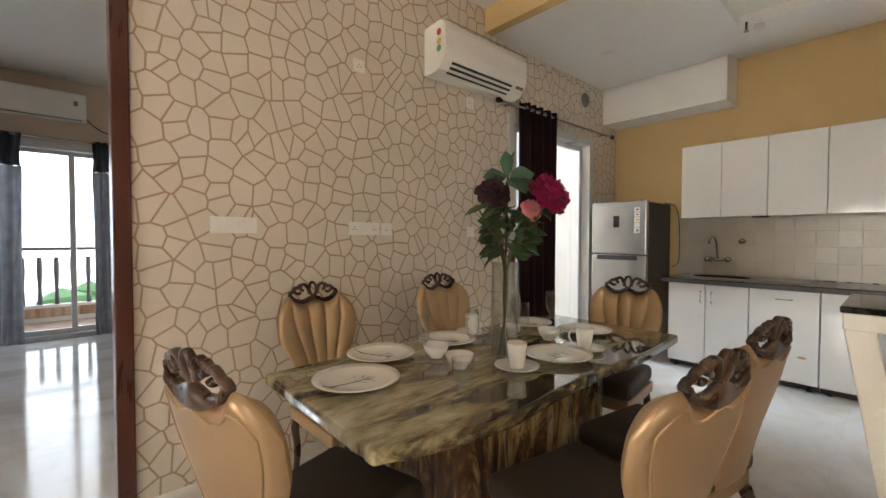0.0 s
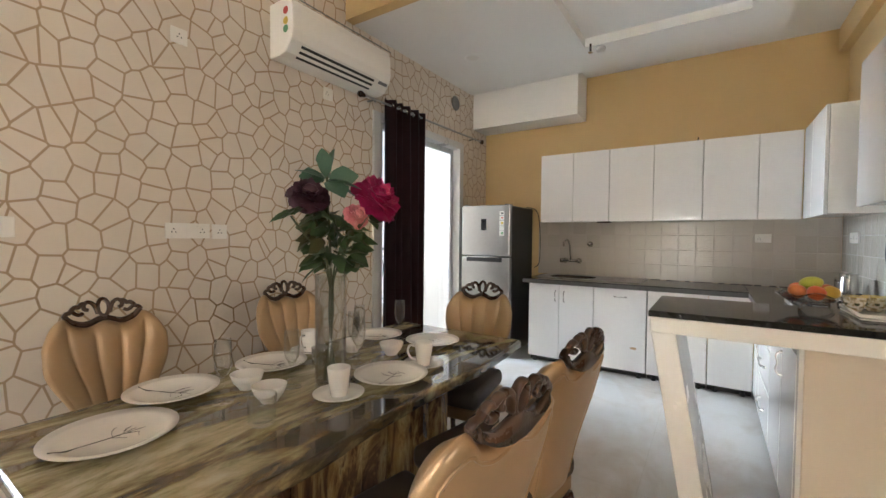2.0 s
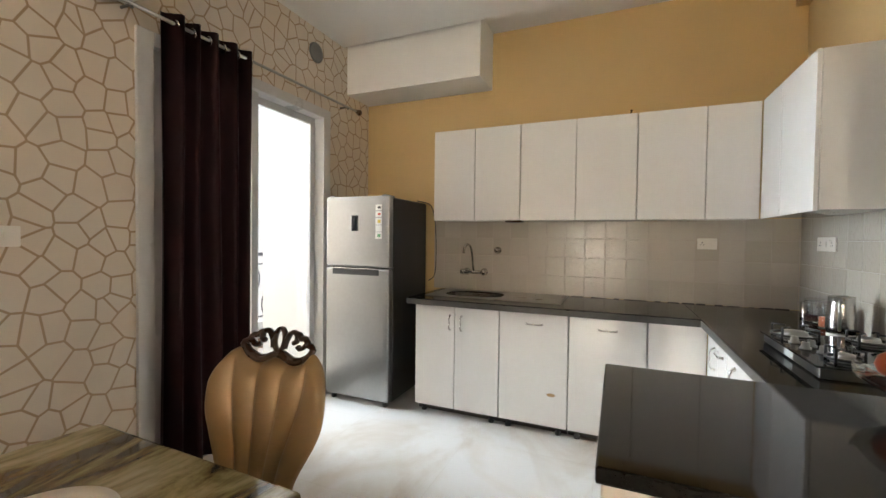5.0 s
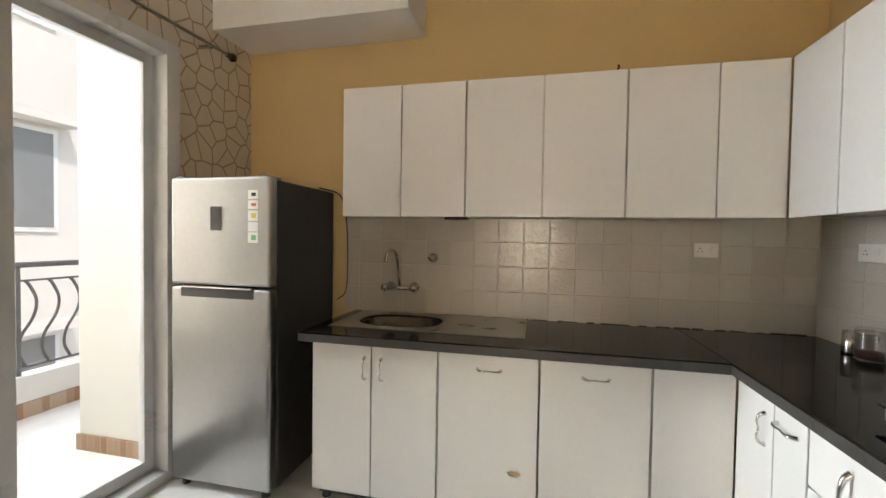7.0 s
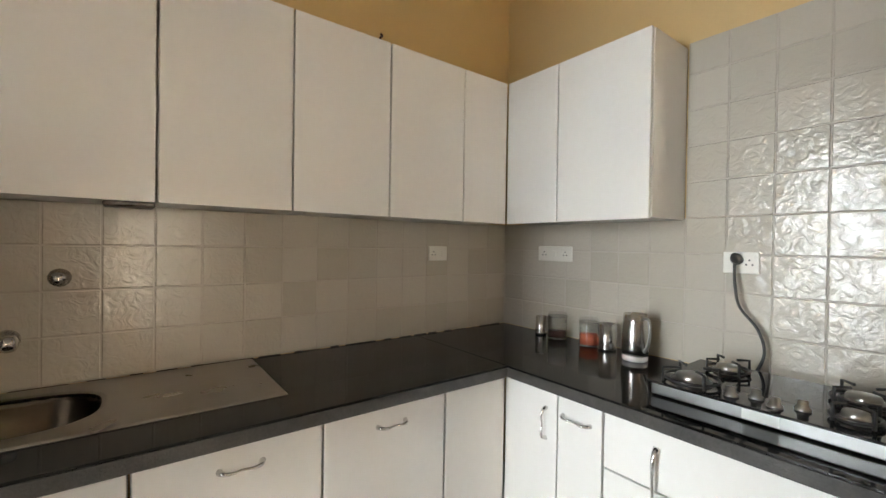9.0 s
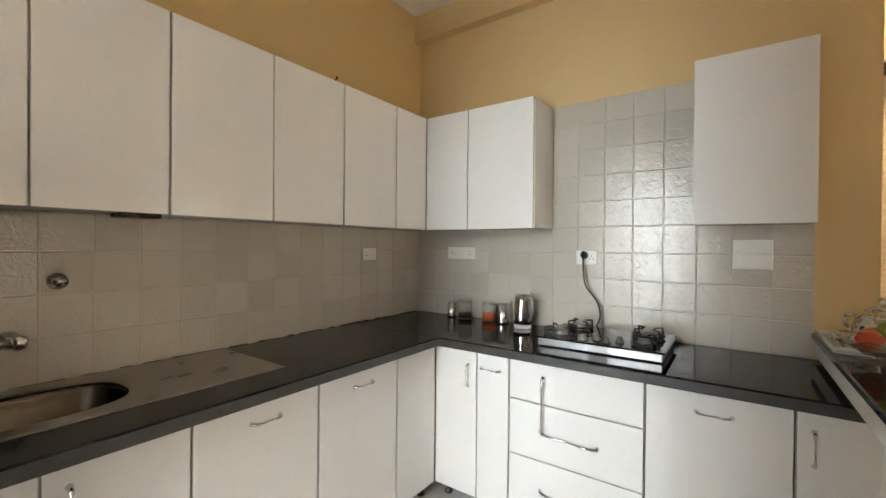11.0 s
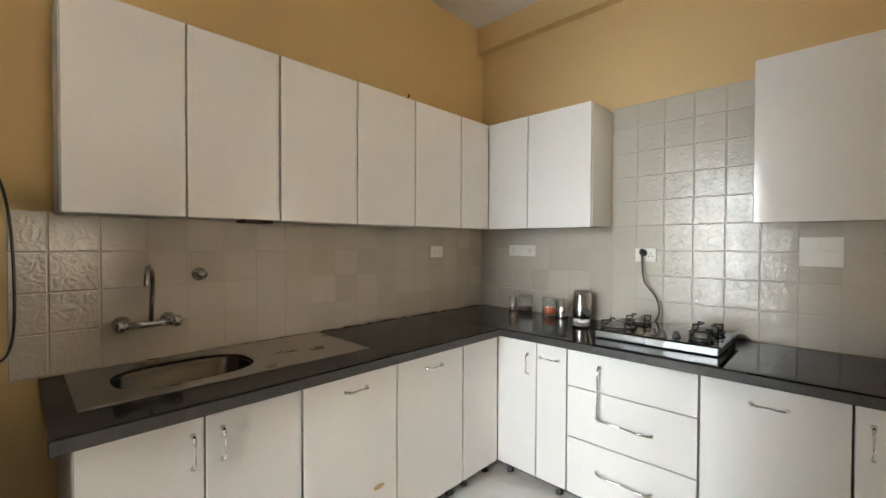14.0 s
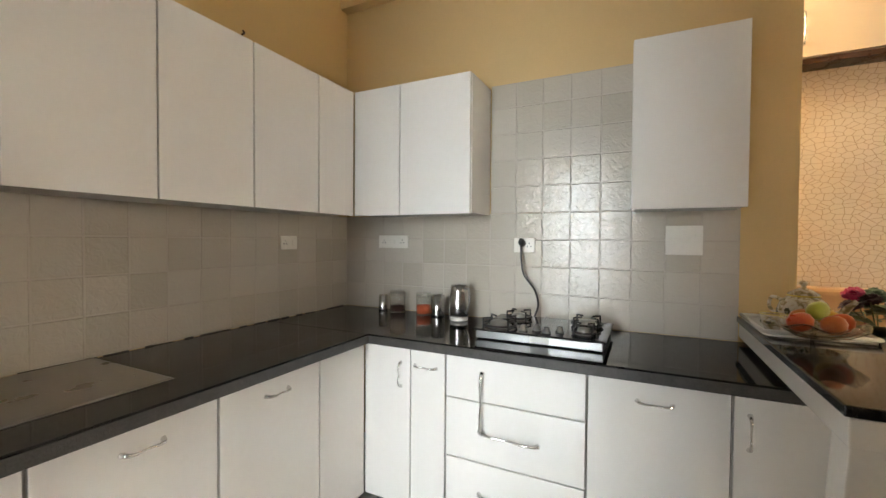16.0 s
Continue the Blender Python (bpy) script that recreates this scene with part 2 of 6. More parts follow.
M_FRSIDE = grained("dark_grey_fridge_side", (0.030, 0.029, 0.030), (0.045, 0.043, 0.043), 0.35, 0.2, scale=3, fine=250, bumps=0.08)
M_BLACK = grained("black_enamel", (0.012, 0.012, 0.012), (0.03, 0.028, 0.027), 0.35, scale=20, fine=150)
M_BLKGLASS = grained("black_glass", (0.008, 0.008, 0.009), (0.012, 0.012, 0.013), 0.04, scale=4, fine=60, bumps=0.0, rvar=0.02)
M_GOLD = grained("gold_leatherette", (0.35, 0.232, 0.122), (0.43, 0.290, 0.158), 0.31, 0.42, scale=4, fine=320, bumps=0.10)
M_CARVED = grained("dark_carved_wood", (0.035, 0.018, 0.011), (0.075, 0.037, 0.021), 0.28, scale=12, fine=90, bumps=0.15)
M_JAMB = grained("red_brown_varnished_wood", (0.055, 0.014, 0.009), (0.085, 0.022, 0.013), 0.3, scale=5, fine=60, stretch=(4, 4, 0.5))
M_SEAT = grained("dark_brown_seat_fabric", (0.030, 0.020, 0.013), (0.045, 0.030, 0.019), 0.6, scale=8, fine=300, bumps=0.2)
M_CURTAIN = grained("dark_wine_curtain", (0.016, 0.0042, 0.0045), (0.030, 0.008, 0.0085), 0.5, scale=6, fine=260, bumps=0.12)
M_CURTAIN.node_tree.nodes["Principled BSDF"].inputs["Specular IOR Level"].default_value = 0.18
M_GREYCURT = grained("grey_printed_curtain", (0.22, 0.22, 0.23), (0.42, 0.42, 0.44), 0.5, scale=8, fine=200, bumps=0.1)
M_DKCURT = grained("charcoal_curtain_band", (0.05, 0.05, 0.055), (0.09, 0.09, 0.10), 0.5, scale=8, fine=200, bumps=0.1)
M_UPVC = grained("white_window_profile", (0.54, 0.535, 0.52), (0.60, 0.595, 0.58), 0.3, scale=4, fine=50, bumps=0.01)
M_ACW = grained("cream_white_plastic", (0.74, 0.71, 0.65), (0.78, 0.75, 0.69), 0.32, scale=3, fine=60, bumps=0.01)
M_SWITCH = grained("white_switch_plastic", (0.72, 0.69, 0.63), (0.77, 0.74, 0.68), 0.3, scale=8, fine=60, bumps=0.0)
M_CHINA = grained("white_china", (0.74, 0.71, 0.66), (0.79, 0.765, 0.715), 0.10, scale=5, fine=60, bumps=0.0, rvar=0.03)
def floral_china():
    m, nt, b = material("cream_china_with_brown_floral_print", (0.62, 0.57, 0.47), 0.14)
    v = coords(nt)
    blot = noise_out(nt, v, 34, 3, 0.6, 1.4)
    nt.links.new(ramp(nt, blot, [(0.44, (0.64, 0.59, 0.49)), (0.52, (0.55, 0.47, 0.33)), (0.57, (0.36, 0.28, 0.16)), (0.66, (0.26, 0.22, 0.11))]), b.inputs["Base Color"])
    return m


M_FLORAL = floral_china()
M_TWIG = grained("grey_printed_twig", (0.06, 0.055, 0.05), (0.12, 0.11, 0.10), 0.3)
M_LEAF = grained("dark_green_leaf", (0.024, 0.055, 0.018), (0.06, 0.10, 0.03), 0.45, scale=18, fine=120, bumps=0.2)
M_LEAF2 = grained("olive_leaf", (0.05, 0.06, 0.018), (0.09, 0.075, 0.03), 0.5, scale=18, fine=120, bumps=0.2)
M_LEAF3 = grained("grey_green_leaf", (0.04, 0.09, 0.055), (0.07, 0.13, 0.08), 0.45, scale=18, fine=120, bumps=0.2)
M_STEM = grained("green_stem", (0.05, 0.065, 0.025), (0.09, 0.085, 0.04), 0.5, scale=20, fine=120)
M_MAGENTA = grained("magenta_silk_petal", (0.28, 0.004, 0.065), (0.42, 0.010, 0.105), 0.6, scale=20, fine=150)
M_PINK = grained("pink_silk_petal", (0.62, 0.12, 0.19), (0.78, 0.36, 0.32), 0.5, scale=20, fine=150)
M_PLUM = grained("dark_plum_petal", (0.030, 0.007, 0.014), (0.05, 0.012, 0.022), 0.5, scale=20, fine=150)
M_GLASS = pane_glass("clear_glass", (0.98, 0.985, 0.98), 0.05, 0.85)
M_JARGLASS = pane_glass("jar_glass", (0.96, 0.965, 0.96), 0.035, 0.7)
M_PANE = pane_glass()
M_RAIL = grained("dark_iron_rail", (0.06, 0.055, 0.055), (0.10, 0.09, 0.09), 0.45, scale=10, fine=120)
M_OUTWALL = grained("cream_outside_plaster", (0.50, 0.48, 0.44), (0.56, 0.535, 0.49), 0.8, scale=1, fine=50, bumps=0.08)
M_RED = grained("red_fruit_skin", (0.55, 0.04, 0.02), (0.62, 0.16, 0.04), 0.3, scale=12, fine=90)
M_ORANGE = grained("orange_fruit_skin", (0.50, 0.10, 0.03), (0.56, 0.20, 0.05), 0.3, scale=12, fine=90)
M_YGREEN = grained("green_mango_skin", (0.32, 0.36, 0.04), (0.46, 0.42, 0.06), 0.35, scale=10, fine=90)
M_YFRUIT = grained("yellow_fruit_skin", (0.66, 0.38, 0.05), (0.70, 0.48, 0.08), 0.35, scale=10, fine=90)
M_SPICE = grained("red_spice_powder", (0.50, 0.09, 0.04), (0.58, 0.14, 0.06), 0.9, scale=40, fine=300, bumps=0.3)
M_SPICE2 = grained("dark_spice", (0.05, 0.02, 0.015), (0.09, 0.035, 0.025), 0.9, scale=40, fine=300, bumps=0.3)
M_GREYPLASTIC = grained("grey_plastic", (0.14, 0.14, 0.14), (0.19, 0.19, 0.185), 0.4)
M_LABEL = grained("pale_label_paper", (0.66, 0.66, 0.62), (0.72, 0.72, 0.68), 0.5)
M_GREENLAB = grained("green_label_print", (0.12, 0.32, 0.14), (0.16, 0.38, 0.18), 0.5)
M_REDLAB = grained("red_label_print", (0.50, 0.06, 0.04), (0.55, 0.09, 0.06), 0.5)
M_YELLAB = grained("yellow_label_print", (0.62, 0.46, 0.05), (0.66, 0.50, 0.08), 0.5)
M_WOODCHIP = grained("bare_chipboard", (0.42, 0.26, 0.13), (0.52, 0.35, 0.19), 0.8, scale=60, fine=300, bumps=0.3)
M_TAN = grained("tan_upholstery", (0.42, 0.25, 0.12), (0.48, 0.30, 0.15), 0.5, scale=5, fine=250, bumps=0.1)
M_SKYGLOW = glow("bright_overcast_sky", (0.94, 0.98, 1.0), 10.0)
M_WARMGLOW = glow("warm_hazy_sky", (1.0, 0.88, 0.70), 15.5)
# added glow behind the unseen south window, lights the dining side
M_SOUTHGLOW = glow("added_warm_south_glow", (1.0, 0.92, 0.80), 2.4)
M_NORTHSKY = glow("bright_north_sky", (0.90, 0.96, 1.0), 1.8)
M_LAMPGLOW = glow("warm_lamp_diffuser", (1.0, 0.80, 0.52), 6.0)
M_HEDGE = grained("pale_green_foliage", (0.06, 0.14, 0.05), (0.12, 0.24, 0.09), 0.8, scale=4, fine=30)

# ---- building helpers ----
OFFSET = {}


def thing(name, label, category, loc=(0, 0, 0), group="", kind=""):
    """An empty at the thing's base; its parts are given in world places."""
    ob = new(name)
    ob.empty_display_size = 0.05
    ob.location = loc
    OFFSET[ob] = Vector(loc)
    return tagged(ob, label, category, group, kind)


def part(name, bm, mat, parent=None, label="", smooth=False, category="", kind="", group=""):
    me = bpy.data.meshes.new(name)
    off = OFFSET.get(parent, Vector((0, 0, 0)))
    bmesh.ops.translate(bm, verts=bm.verts, vec=-off)
    bm.normal_update()
    bm.to_mesh(me)
    bm.free()
    if smooth:
        me.polygons.foreach_set("use_smooth", [True] * len(me.polygons))
        me.update()
    me.materials.append(mat)
    ob = new(name, me)
    if parent:
        ob.parent = parent
    OFFSET[ob] = off
    return tagged(ob, label, category, group, kind)


def structure(name, bm, mat, label="", smooth=False):
    return part(name, bm, mat, None, label, smooth, kind="structure", category=name.split("_")[0])


def box(x0, x1, y0, y1, z0, z1, bev=0.0, seg=2, bm=None):
    own = bmesh.new()
    r = bmesh.ops.create_cube(own, size=1)
    bmesh.ops.scale(own, vec=(abs(x1 - x0), abs(y1 - y0), abs(z1 - z0)), verts=own.verts)
    bmesh.ops.translate(own, vec=((x0 + x1) / 2, (y0 + y1) / 2, (z0 + z1) / 2), verts=own.verts)
    if bev:
        bmesh.ops.bevel(own, geom=own.edges[:], offset=bev, segments=seg, affect="EDGES", profile=0.5)
    if bm is None:
        return own
    return merge(bm, own)


def merge(bm, other):
    me = bpy.data.meshes.new("tmp")
    other.to_mesh(me)
    other.free()
    bm.from_mesh(me)
    bpy.data.meshes.remove(me)
    return bm


def lathe(profile, n=32, at=(0, 0, 0), cap=False):
    """A turned shape from (radius, height) pairs."""
    bm = bmesh.new()
    rings = []
    for r, z in profile:
        if r < 1e-5:
            rings.append([bm.verts.new((at[0], at[1], at[2] + z))])
        else:
            rings.append([bm.verts.new((at[0] + r * math.cos(2 * math.pi * i / n), at[1] + r * math.sin(2 * math.pi * i / n), at[2] + z)) for i in range(n)])
    for a, b in zip(rings, rings[1:]):
        for i in range(n):
            j = (i + 1) % n
            if len(a) == 1 and len(b) == 1:
                continue
            if len(a) == 1:
                bm.faces.new((a[0], b[j], b[i]))
            elif len(b) == 1:
                bm.faces.new((a[i], a[j], b[0]))
            else:
                bm.faces.new((a[i], a[j], b[j], b[i]))
    bmesh.ops.recalc_face_normals(bm, faces=bm.faces)
    return bm


def tube(points, radius, n=8, closed=False, bm=None, flat=1.0):
    """A round bar along points; radius a number or one per point."""
    own = bmesh.new() if bm is None else bm
    pts = [Vector(p) for p in points]
    rad = radius if isinstance(radius, (list, tuple)) else [radius] * len(pts)
    rings = []
    ref = None
    for i, p in enumerate(pts):
        a = pts[i - 1] if (i or closed) else p
        b = pts[(i + 1) % len(pts)] if (i < len(pts) - 1 or closed) else p
        d = (b - a).normalized()
        if ref is None:
            ref = Vector((0, 0, 1)) if abs(d.z) < 0.9 else Vector((1, 0, 0))
        u = (ref - d * ref.dot(d))
        u = u.normalized() if u.length > 1e-6 else d.orthogonal().normalized()
        ref = u
        w = d.cross(u)
        rings.append([own.verts.new(p + (u * math.cos(2 * math.pi * k / n) + w * math.sin(2 * math.pi * k / n) * flat) * rad[i]) for k in range(n)])
    pairs = list(zip(rings, rings[1:])) + ([(rings[-1], rings[0])] if closed else [])
    for a, b in pairs:
        for k in range(n):
            own.faces.new((a[k], a[(k + 1) % n], b[(k + 1) % n], b[k]))
    if not closed:
        own.faces.new(rings[0][::-1])
        own.faces.new(rings[-1])
    bmesh.ops.recalc_face_normals(own, faces=own.faces)
    return own


def smoothed(points, n=6):
    """A Catmull-Rom line through points."""
    p = [Vector(q) for q in points]
    p = [2 * p[0] - p[1]] + p + [2 * p[-1] - p[-2]]
    out = []
    for i in range(1, len(p) - 2):
        for k in range(n):
            t = k / n
            out.append(0.5 * ((2 * p[i]) + (p[i + 1] - p[i - 1]) * t + (2 * p[i - 1] - 5 * p[i] + 4 * p[i + 1] - p[i + 2]) * t * t + (3 * p[i] - p[i - 1] - 3 * p[i + 1] + p[i + 2]) * t ** 3))
    return out + [p[-2]]


def prism(outline, z0, z1, bev=0.0, seg=2):
    """An upright block on an outline of (x, y)."""
    bm = bmesh.new()
    lo = [bm.verts.new((x, y, z0)) for x, y in outline]
    hi = [bm.verts.new((x, y, z1)) for x, y in outline]
    n = len(outline)
    bm.faces.new(lo[::-1])
    top = bm.faces.new(hi)
    for i in range(n):
        bm.faces.new((lo[i], lo[(i + 1) % n], hi[(i + 1) % n], hi[i]))
    bmesh.ops.recalc_face_normals(bm, faces=bm.faces)
    if bev:
        bmesh.ops.bevel(bm, geom=[e for e in bm.edges if e.calc_face_angle(0) > 0.6], offset=bev, segments=seg, affect="EDGES", profile=0.5)
    return bm


def turned(bm, m):
    bmesh.ops.transform(bm, matrix=m, verts=bm.verts)
    return bm


# ---- the shell of the rooms ----
N, E, S, W = 2.97, 6.5, -0.42, -3.0       # inner faces of the walls round dining room and kitchen
NICHE, LIV = -1.55, 7.5                    # far wall of the recess behind the bar; far wall of the living room
TOP = 3.2
structure("floor", box(W - 0.2, E + 0.2, NICHE - 0.2, LIV, -0.2, 0.0), M_FLOOR, "polished pale marble floor with beige veins")

# north wall with the balcony door opening and the wide opening to the living room
wn_bm = box(1.62, 4.38, N, 3.10, 0, TOP)
box(5.90, E + 0.2, N, 3.10, 0, TOP, bm=wn_bm)
box(4.38, 5.90, N, 3.10, 2.38, TOP, bm=wn_bm)
structure("wall_north", wn_bm, M_PAPER, "cream wallpaper with a brown cell pattern")
structure("wall_north_west", box(W, 0.35, N, 3.10, 0, TOP), M_BEIGE, "beige painted wall")
structure("door_frame", box(1.575, 1.645, N - 0.022, 3.12, 0, TOP, 0.006), M_JAMB, "red-brown varnished wooden jamb at the wall's end")
structure("wall_east", box(E, E + 0.2, NICHE, N, 0, TOP), M_YELLOW, "ochre yellow painted kitchen wall")
structure("wall_south", box(4.03, E, S - 0.2, S, 0, TOP), M_YELLOW, "ochre yellow painted kitchen wall")
wr = box(0.2, E + 0.2, NICHE - 0.2, NICHE, 0, TOP)
box(W - 0.2, -2.2, NICHE - 0.2, NICHE, 0, TOP, bm=wr)
box(-2.2, 0.2, NICHE - 0.2, NICHE, 0, 0.75, bm=wr)
box(-2.2, 0.2, NICHE - 0.2, NICHE, 2.3, TOP, bm=wr)
structure("wall_recess", wr, M_PAPER2, "cream wallpaper with a brown cell pattern")
# west wall with a window
ww = box(W - 0.2, W, NICHE, 0.85, 0, TOP)
box(W - 0.2, W, 1.60, LIV, 0, TOP, bm=ww)
box(W - 0.2, W, 0.85, 1.60, 0, 0.25, bm=ww)
box(W - 0.2, W, 0.85, 1.60, 1.95, TOP, bm=ww)
structure("wall_west", ww, M_BEIGE, "beige painted wall with a window opening")
# living room beyond the opening
lw = box(W - 0.2, -0.9, LIV, LIV + 0.2, 0, TOP)
box(1.95, 3.2, LIV, LIV + 0.2, 0, TOP, bm=lw)
box(-0.9, 1.95, LIV, LIV + 0.2, 2.42, TOP, bm=lw)
structure("wall_living_north", lw, M_BEIGE, "beige-brown painted living room wall")
structure("wall_living_east", box(3.0, 3.2, 3.10, LIV, 0, TOP), M_BEIGE, "beige painted living room wall")

# ceilings
structure("ceiling", box(W - 0.2, 4.1, NICHE - 0.2, LIV + 0.2, TOP, TOP + 0.15), M_WHITE, "white painted ceiling")
structure("ceiling_kitchen", box(4.1, E + 0.2, NICHE - 0.2, 3.10, 3.08, TOP + 0.15), M_WHITE, "white painted kitchen ceiling")
structure("trim_beam", box(4.07, 4.16, S, N, 3.0, TOP), M_YELLOW, "ochre painted face of the lowered ceiling")
drop = prism([(4.16, 1.5), (4.16, N), (6.10, N), (6.10, 1.5)], 3.0, 3.08)
box(5.55, 6.10, 0.05, 1.5, 3.0, 3.08, bm=drop)
box(4.16, 5.55, 0.05, 0.30, 3.0, 3.08, bm=drop)
structure("ceiling_panel", drop, M_WHITE, "white dropped ceiling panel with a recessed tray")
structure("ceiling_soffit", box(6.15, E, 1.72, N, 2.60, 3.08, 0.004), M_WHITE, "white boxed soffit in the ceiling corner")
structure("trim_beam_south", box(4.03, E, S, -0.35, 2.885, 3.08), M_YELLOW, "ochre painted beam along the wall top")


# ---- kitchen: worktop, base units, wall units ----
CT, CU = 0.875, 0.828                      # worktop top and underside
worktop = thing("worktop", "polished black granite worktop on the white base units", "worktop", (6.1, 1.0, CU))
sink_slab = part("sink_slab", prism([(5.82, 2.17), (5.82, 0.25), (E - 0.008, 0.25), (E - 0.008, 2.17)], CU, CT, 0.004), M_GRANITE, worktop)
part("hob_slab", prism([(4.10, 0.2495), (E - 0.008, 0.2495), (E - 0.008, S + 0.008), (4.10, S + 0.008)], CU, CT, 0.002), M_GRANITE, worktop)
part("front_edge", box(5.8175, 5.8205, 0.252, 2.166, CU + 0.003, CT - 0.007, 0.001, 1), M_GRANEDGE, worktop, "rough unpolished granite edge")
part("front_edge", box(4.10, 5.8195, 0.2498, 0.2525, CU + 0.003, CT - 0.007, 0.001, 1), M_GRANEDGE, worktop, "rough unpolished granite edge")


def handle(p, q, out, r=0.006, lift=0.028):
    """A bowed chrome pull from p to q, standing off along out."""
    p, q, o = Vector(p), Vector(q), Vector(out)
    pts = smoothed([p, p + o * lift * 0.7 + (q - p) * 0.07, p + o * lift + (q - p) * 0.25, (p + q) / 2 + o * lift * 0.8, q + o * lift + (p - q) * 0.25, q + o * lift * 0.7 + (p - q) * 0.07, q], 4)
    n = len(pts) - 1
    return tube(pts, [r * (1.5 - 0.9 * math.sin(math.pi * i / n)) for i in range(n + 1)], 8)


def unit_east(y0, y1, pulls, joints=(), chip=False, bowl=False):
    """A base unit below the sink wall's worktop, front towards -x."""
    u = thing("base_cabinet", "white glossy laminate base cabinet with chrome bow handles", "cabinet", (6.18, (y0 + y1) / 2, 0), "kitchen base cabinets")
    carcass = box(5.897, 6.48, y0 + 0.001, y1 - 0.001, 0.07, 0.69 if bowl else CU - 0.002)
    if bowl:  # open at the top for the sink
        box(5.897, 5.93, y0 + 0.001, y1 - 0.001, 0.6905, CU - 0.002, bm=carcass)
        for a, b in ((y0 + 0.001, y0 + 0.02), (y1 - 0.02, y1 - 0.001)):
            box(5.9305, 6.48, a, b, 0.6905, CU - 0.002, bm=carcass)
    part("body", carcass, M_CARC, u)
    edges = [y0, *joints, y1]
    doors = []
    for a, b in zip(edges, edges[1:]):
        doors.append(part("door", box(5.875, 5.894, a + 0.0025, b - 0.0025, 0.06, 0.822, 0.003), M_LAM, u))
    for y, z0, z1, d in pulls:
        if isinstance(y, tuple):
            part("handle", handle((5.876, y[0], z0), (5.876, y[1], z1), (-1, 0, 0)), M_CHROME, doors[d], "bowed chrome handle", True)
        else:
            part("handle", handle((5.876, y, z0), (5.876, y, z1), (-1, 0, 0)), M_CHROME, doors[d], "bowed chrome handle", True)
    if chip:
        bm = prism([(0.030, 0.0), (0.018, 0.010), (-0.012, 0.012), (-0.034, 0.004), (-0.022, -0.010), (0.012, -0.012)], 0, 0.0012)
        turned(bm, Matrix.Translation((5.8746, 1.094, 0.278)) @ Euler((radians(90), 0, radians(-90))).to_matrix().to_4x4())
        part("chipped_patch", bm, M_WOODCHIP, doors[0], "bare chipboard showing through the laminate")
    part("plinth", box(5.95, 5.97, y0 + 0.001, y1 - 0.001, 0.0, 0.068), M_DARK, u, "dark recessed plinth")
    for y in (y0 + 0.06, y1 - 0.06):
        part("foot", lathe([(0.0, 0), (0.022, 0), (0.022, 0.012), (0.014, 0.02), (0.014, 0.07), (0.0, 0.07)], 12, (5.925, y, 0)), M_BLACK, u, "black plastic levelling foot", True)
    return u


unit_east(1.462, 2.12, [(1.833, 0.65, 0.757, 1), (1.745, 0.65, 0.757, 0)], joints=(1.798,), bowl=True)
unit_east(0.992, 1.458, [((1.271, 1.163), 0.748, 0.748, 0)], chip=True)
unit_east(0.524, 0.988, [((0.803, 0.697), 0.748, 0.748, 0)])
unit_east(0.2065, 0.520, [])


def unit_south(x0, x1, fronts, pulls):
    """A base unit below the hob wall's worktop, front towards +y; fronts are (x0, x1, z0, z1)."""
    u = thing("base_cabinet", "white glossy laminate base cabinet with chrome bow handles", "cabinet", ((x0 + x1) / 2, -0.12, 0), "kitchen base cabinets")
    part("body", box(x0 + 0.001, x1 - 0.001, S + 0.02, 0.183, 0.07, CU - 0.002), M_CARC, u)
    made = [part("drawer_front" if (z1 - z0) < 0.6 else "door", box(a + 0.0025, b - 0.0025, 0.186, 0.205, z0 + 0.002, z1 - 0.002, 0.003), M_LAM, u) for a, b, z0, z1 in fronts]
    for p, q, d, r in pulls:
        part("handle", handle((p[0], 0.204, p[1]), (q[0], 0.204, q[1]), (0, 1, 0), r), M_CHROME, made[d], "bowed chrome handle", True)
    part("plinth", box(x0 + 0.001, x1 - 0.001, 0.10, 0.12, 0.0, 0.068), M_DARK, u, "dark recessed plinth")
    for x in (x0 + 0.06, x1 - 0.06):
        part("foot", lathe([(0.0, 0), (0.022, 0), (0.022, 0.012), (0.014, 0.02), (0.014, 0.07), (0.0, 0.07)], 12, (x, 0.155, 0)), M_BLACK, u, "black plastic levelling foot", True)
    return u


unit_south(5.428, 5.8745, [(5.61, 5.8745, 0.06, 0.824), (5.428, 5.61, 0.06, 0.824)],
           [((5.663, 0.634), (5.663, 0.748), 0, 0.006), ((5.585, 0.745), (5.474, 0.743), 1, 0.006)])
unit_south(4.821, 5.425, [(4.821, 5.425, 0.628, 0.824), (4.821, 5.425, 0.361, 0.626), (4.821, 5.425, 0.06, 0.359)],
           [((5.251, 0.49), (5.251, 0.757), 0, 0.0075), ((5.262, 0.498), (5.005, 0.491), 1, 0.0075), ((5.262, 0.222), (5.005, 0.215), 2, 0.0075)])
unit_south(4.354, 4.818, [(4.354, 4.818, 0.06, 0.824)], [((4.642, 0.745), (4.529, 0.745), 0, 0.006)])
unit_south(3.945, 4.351, [(3.945, 4.351, 0.06, 0.824)], [((4.304, 0.64), (4.304, 0.755), 0, 0.006)])

UB, UT = 1.475, 2.205                      # wall units


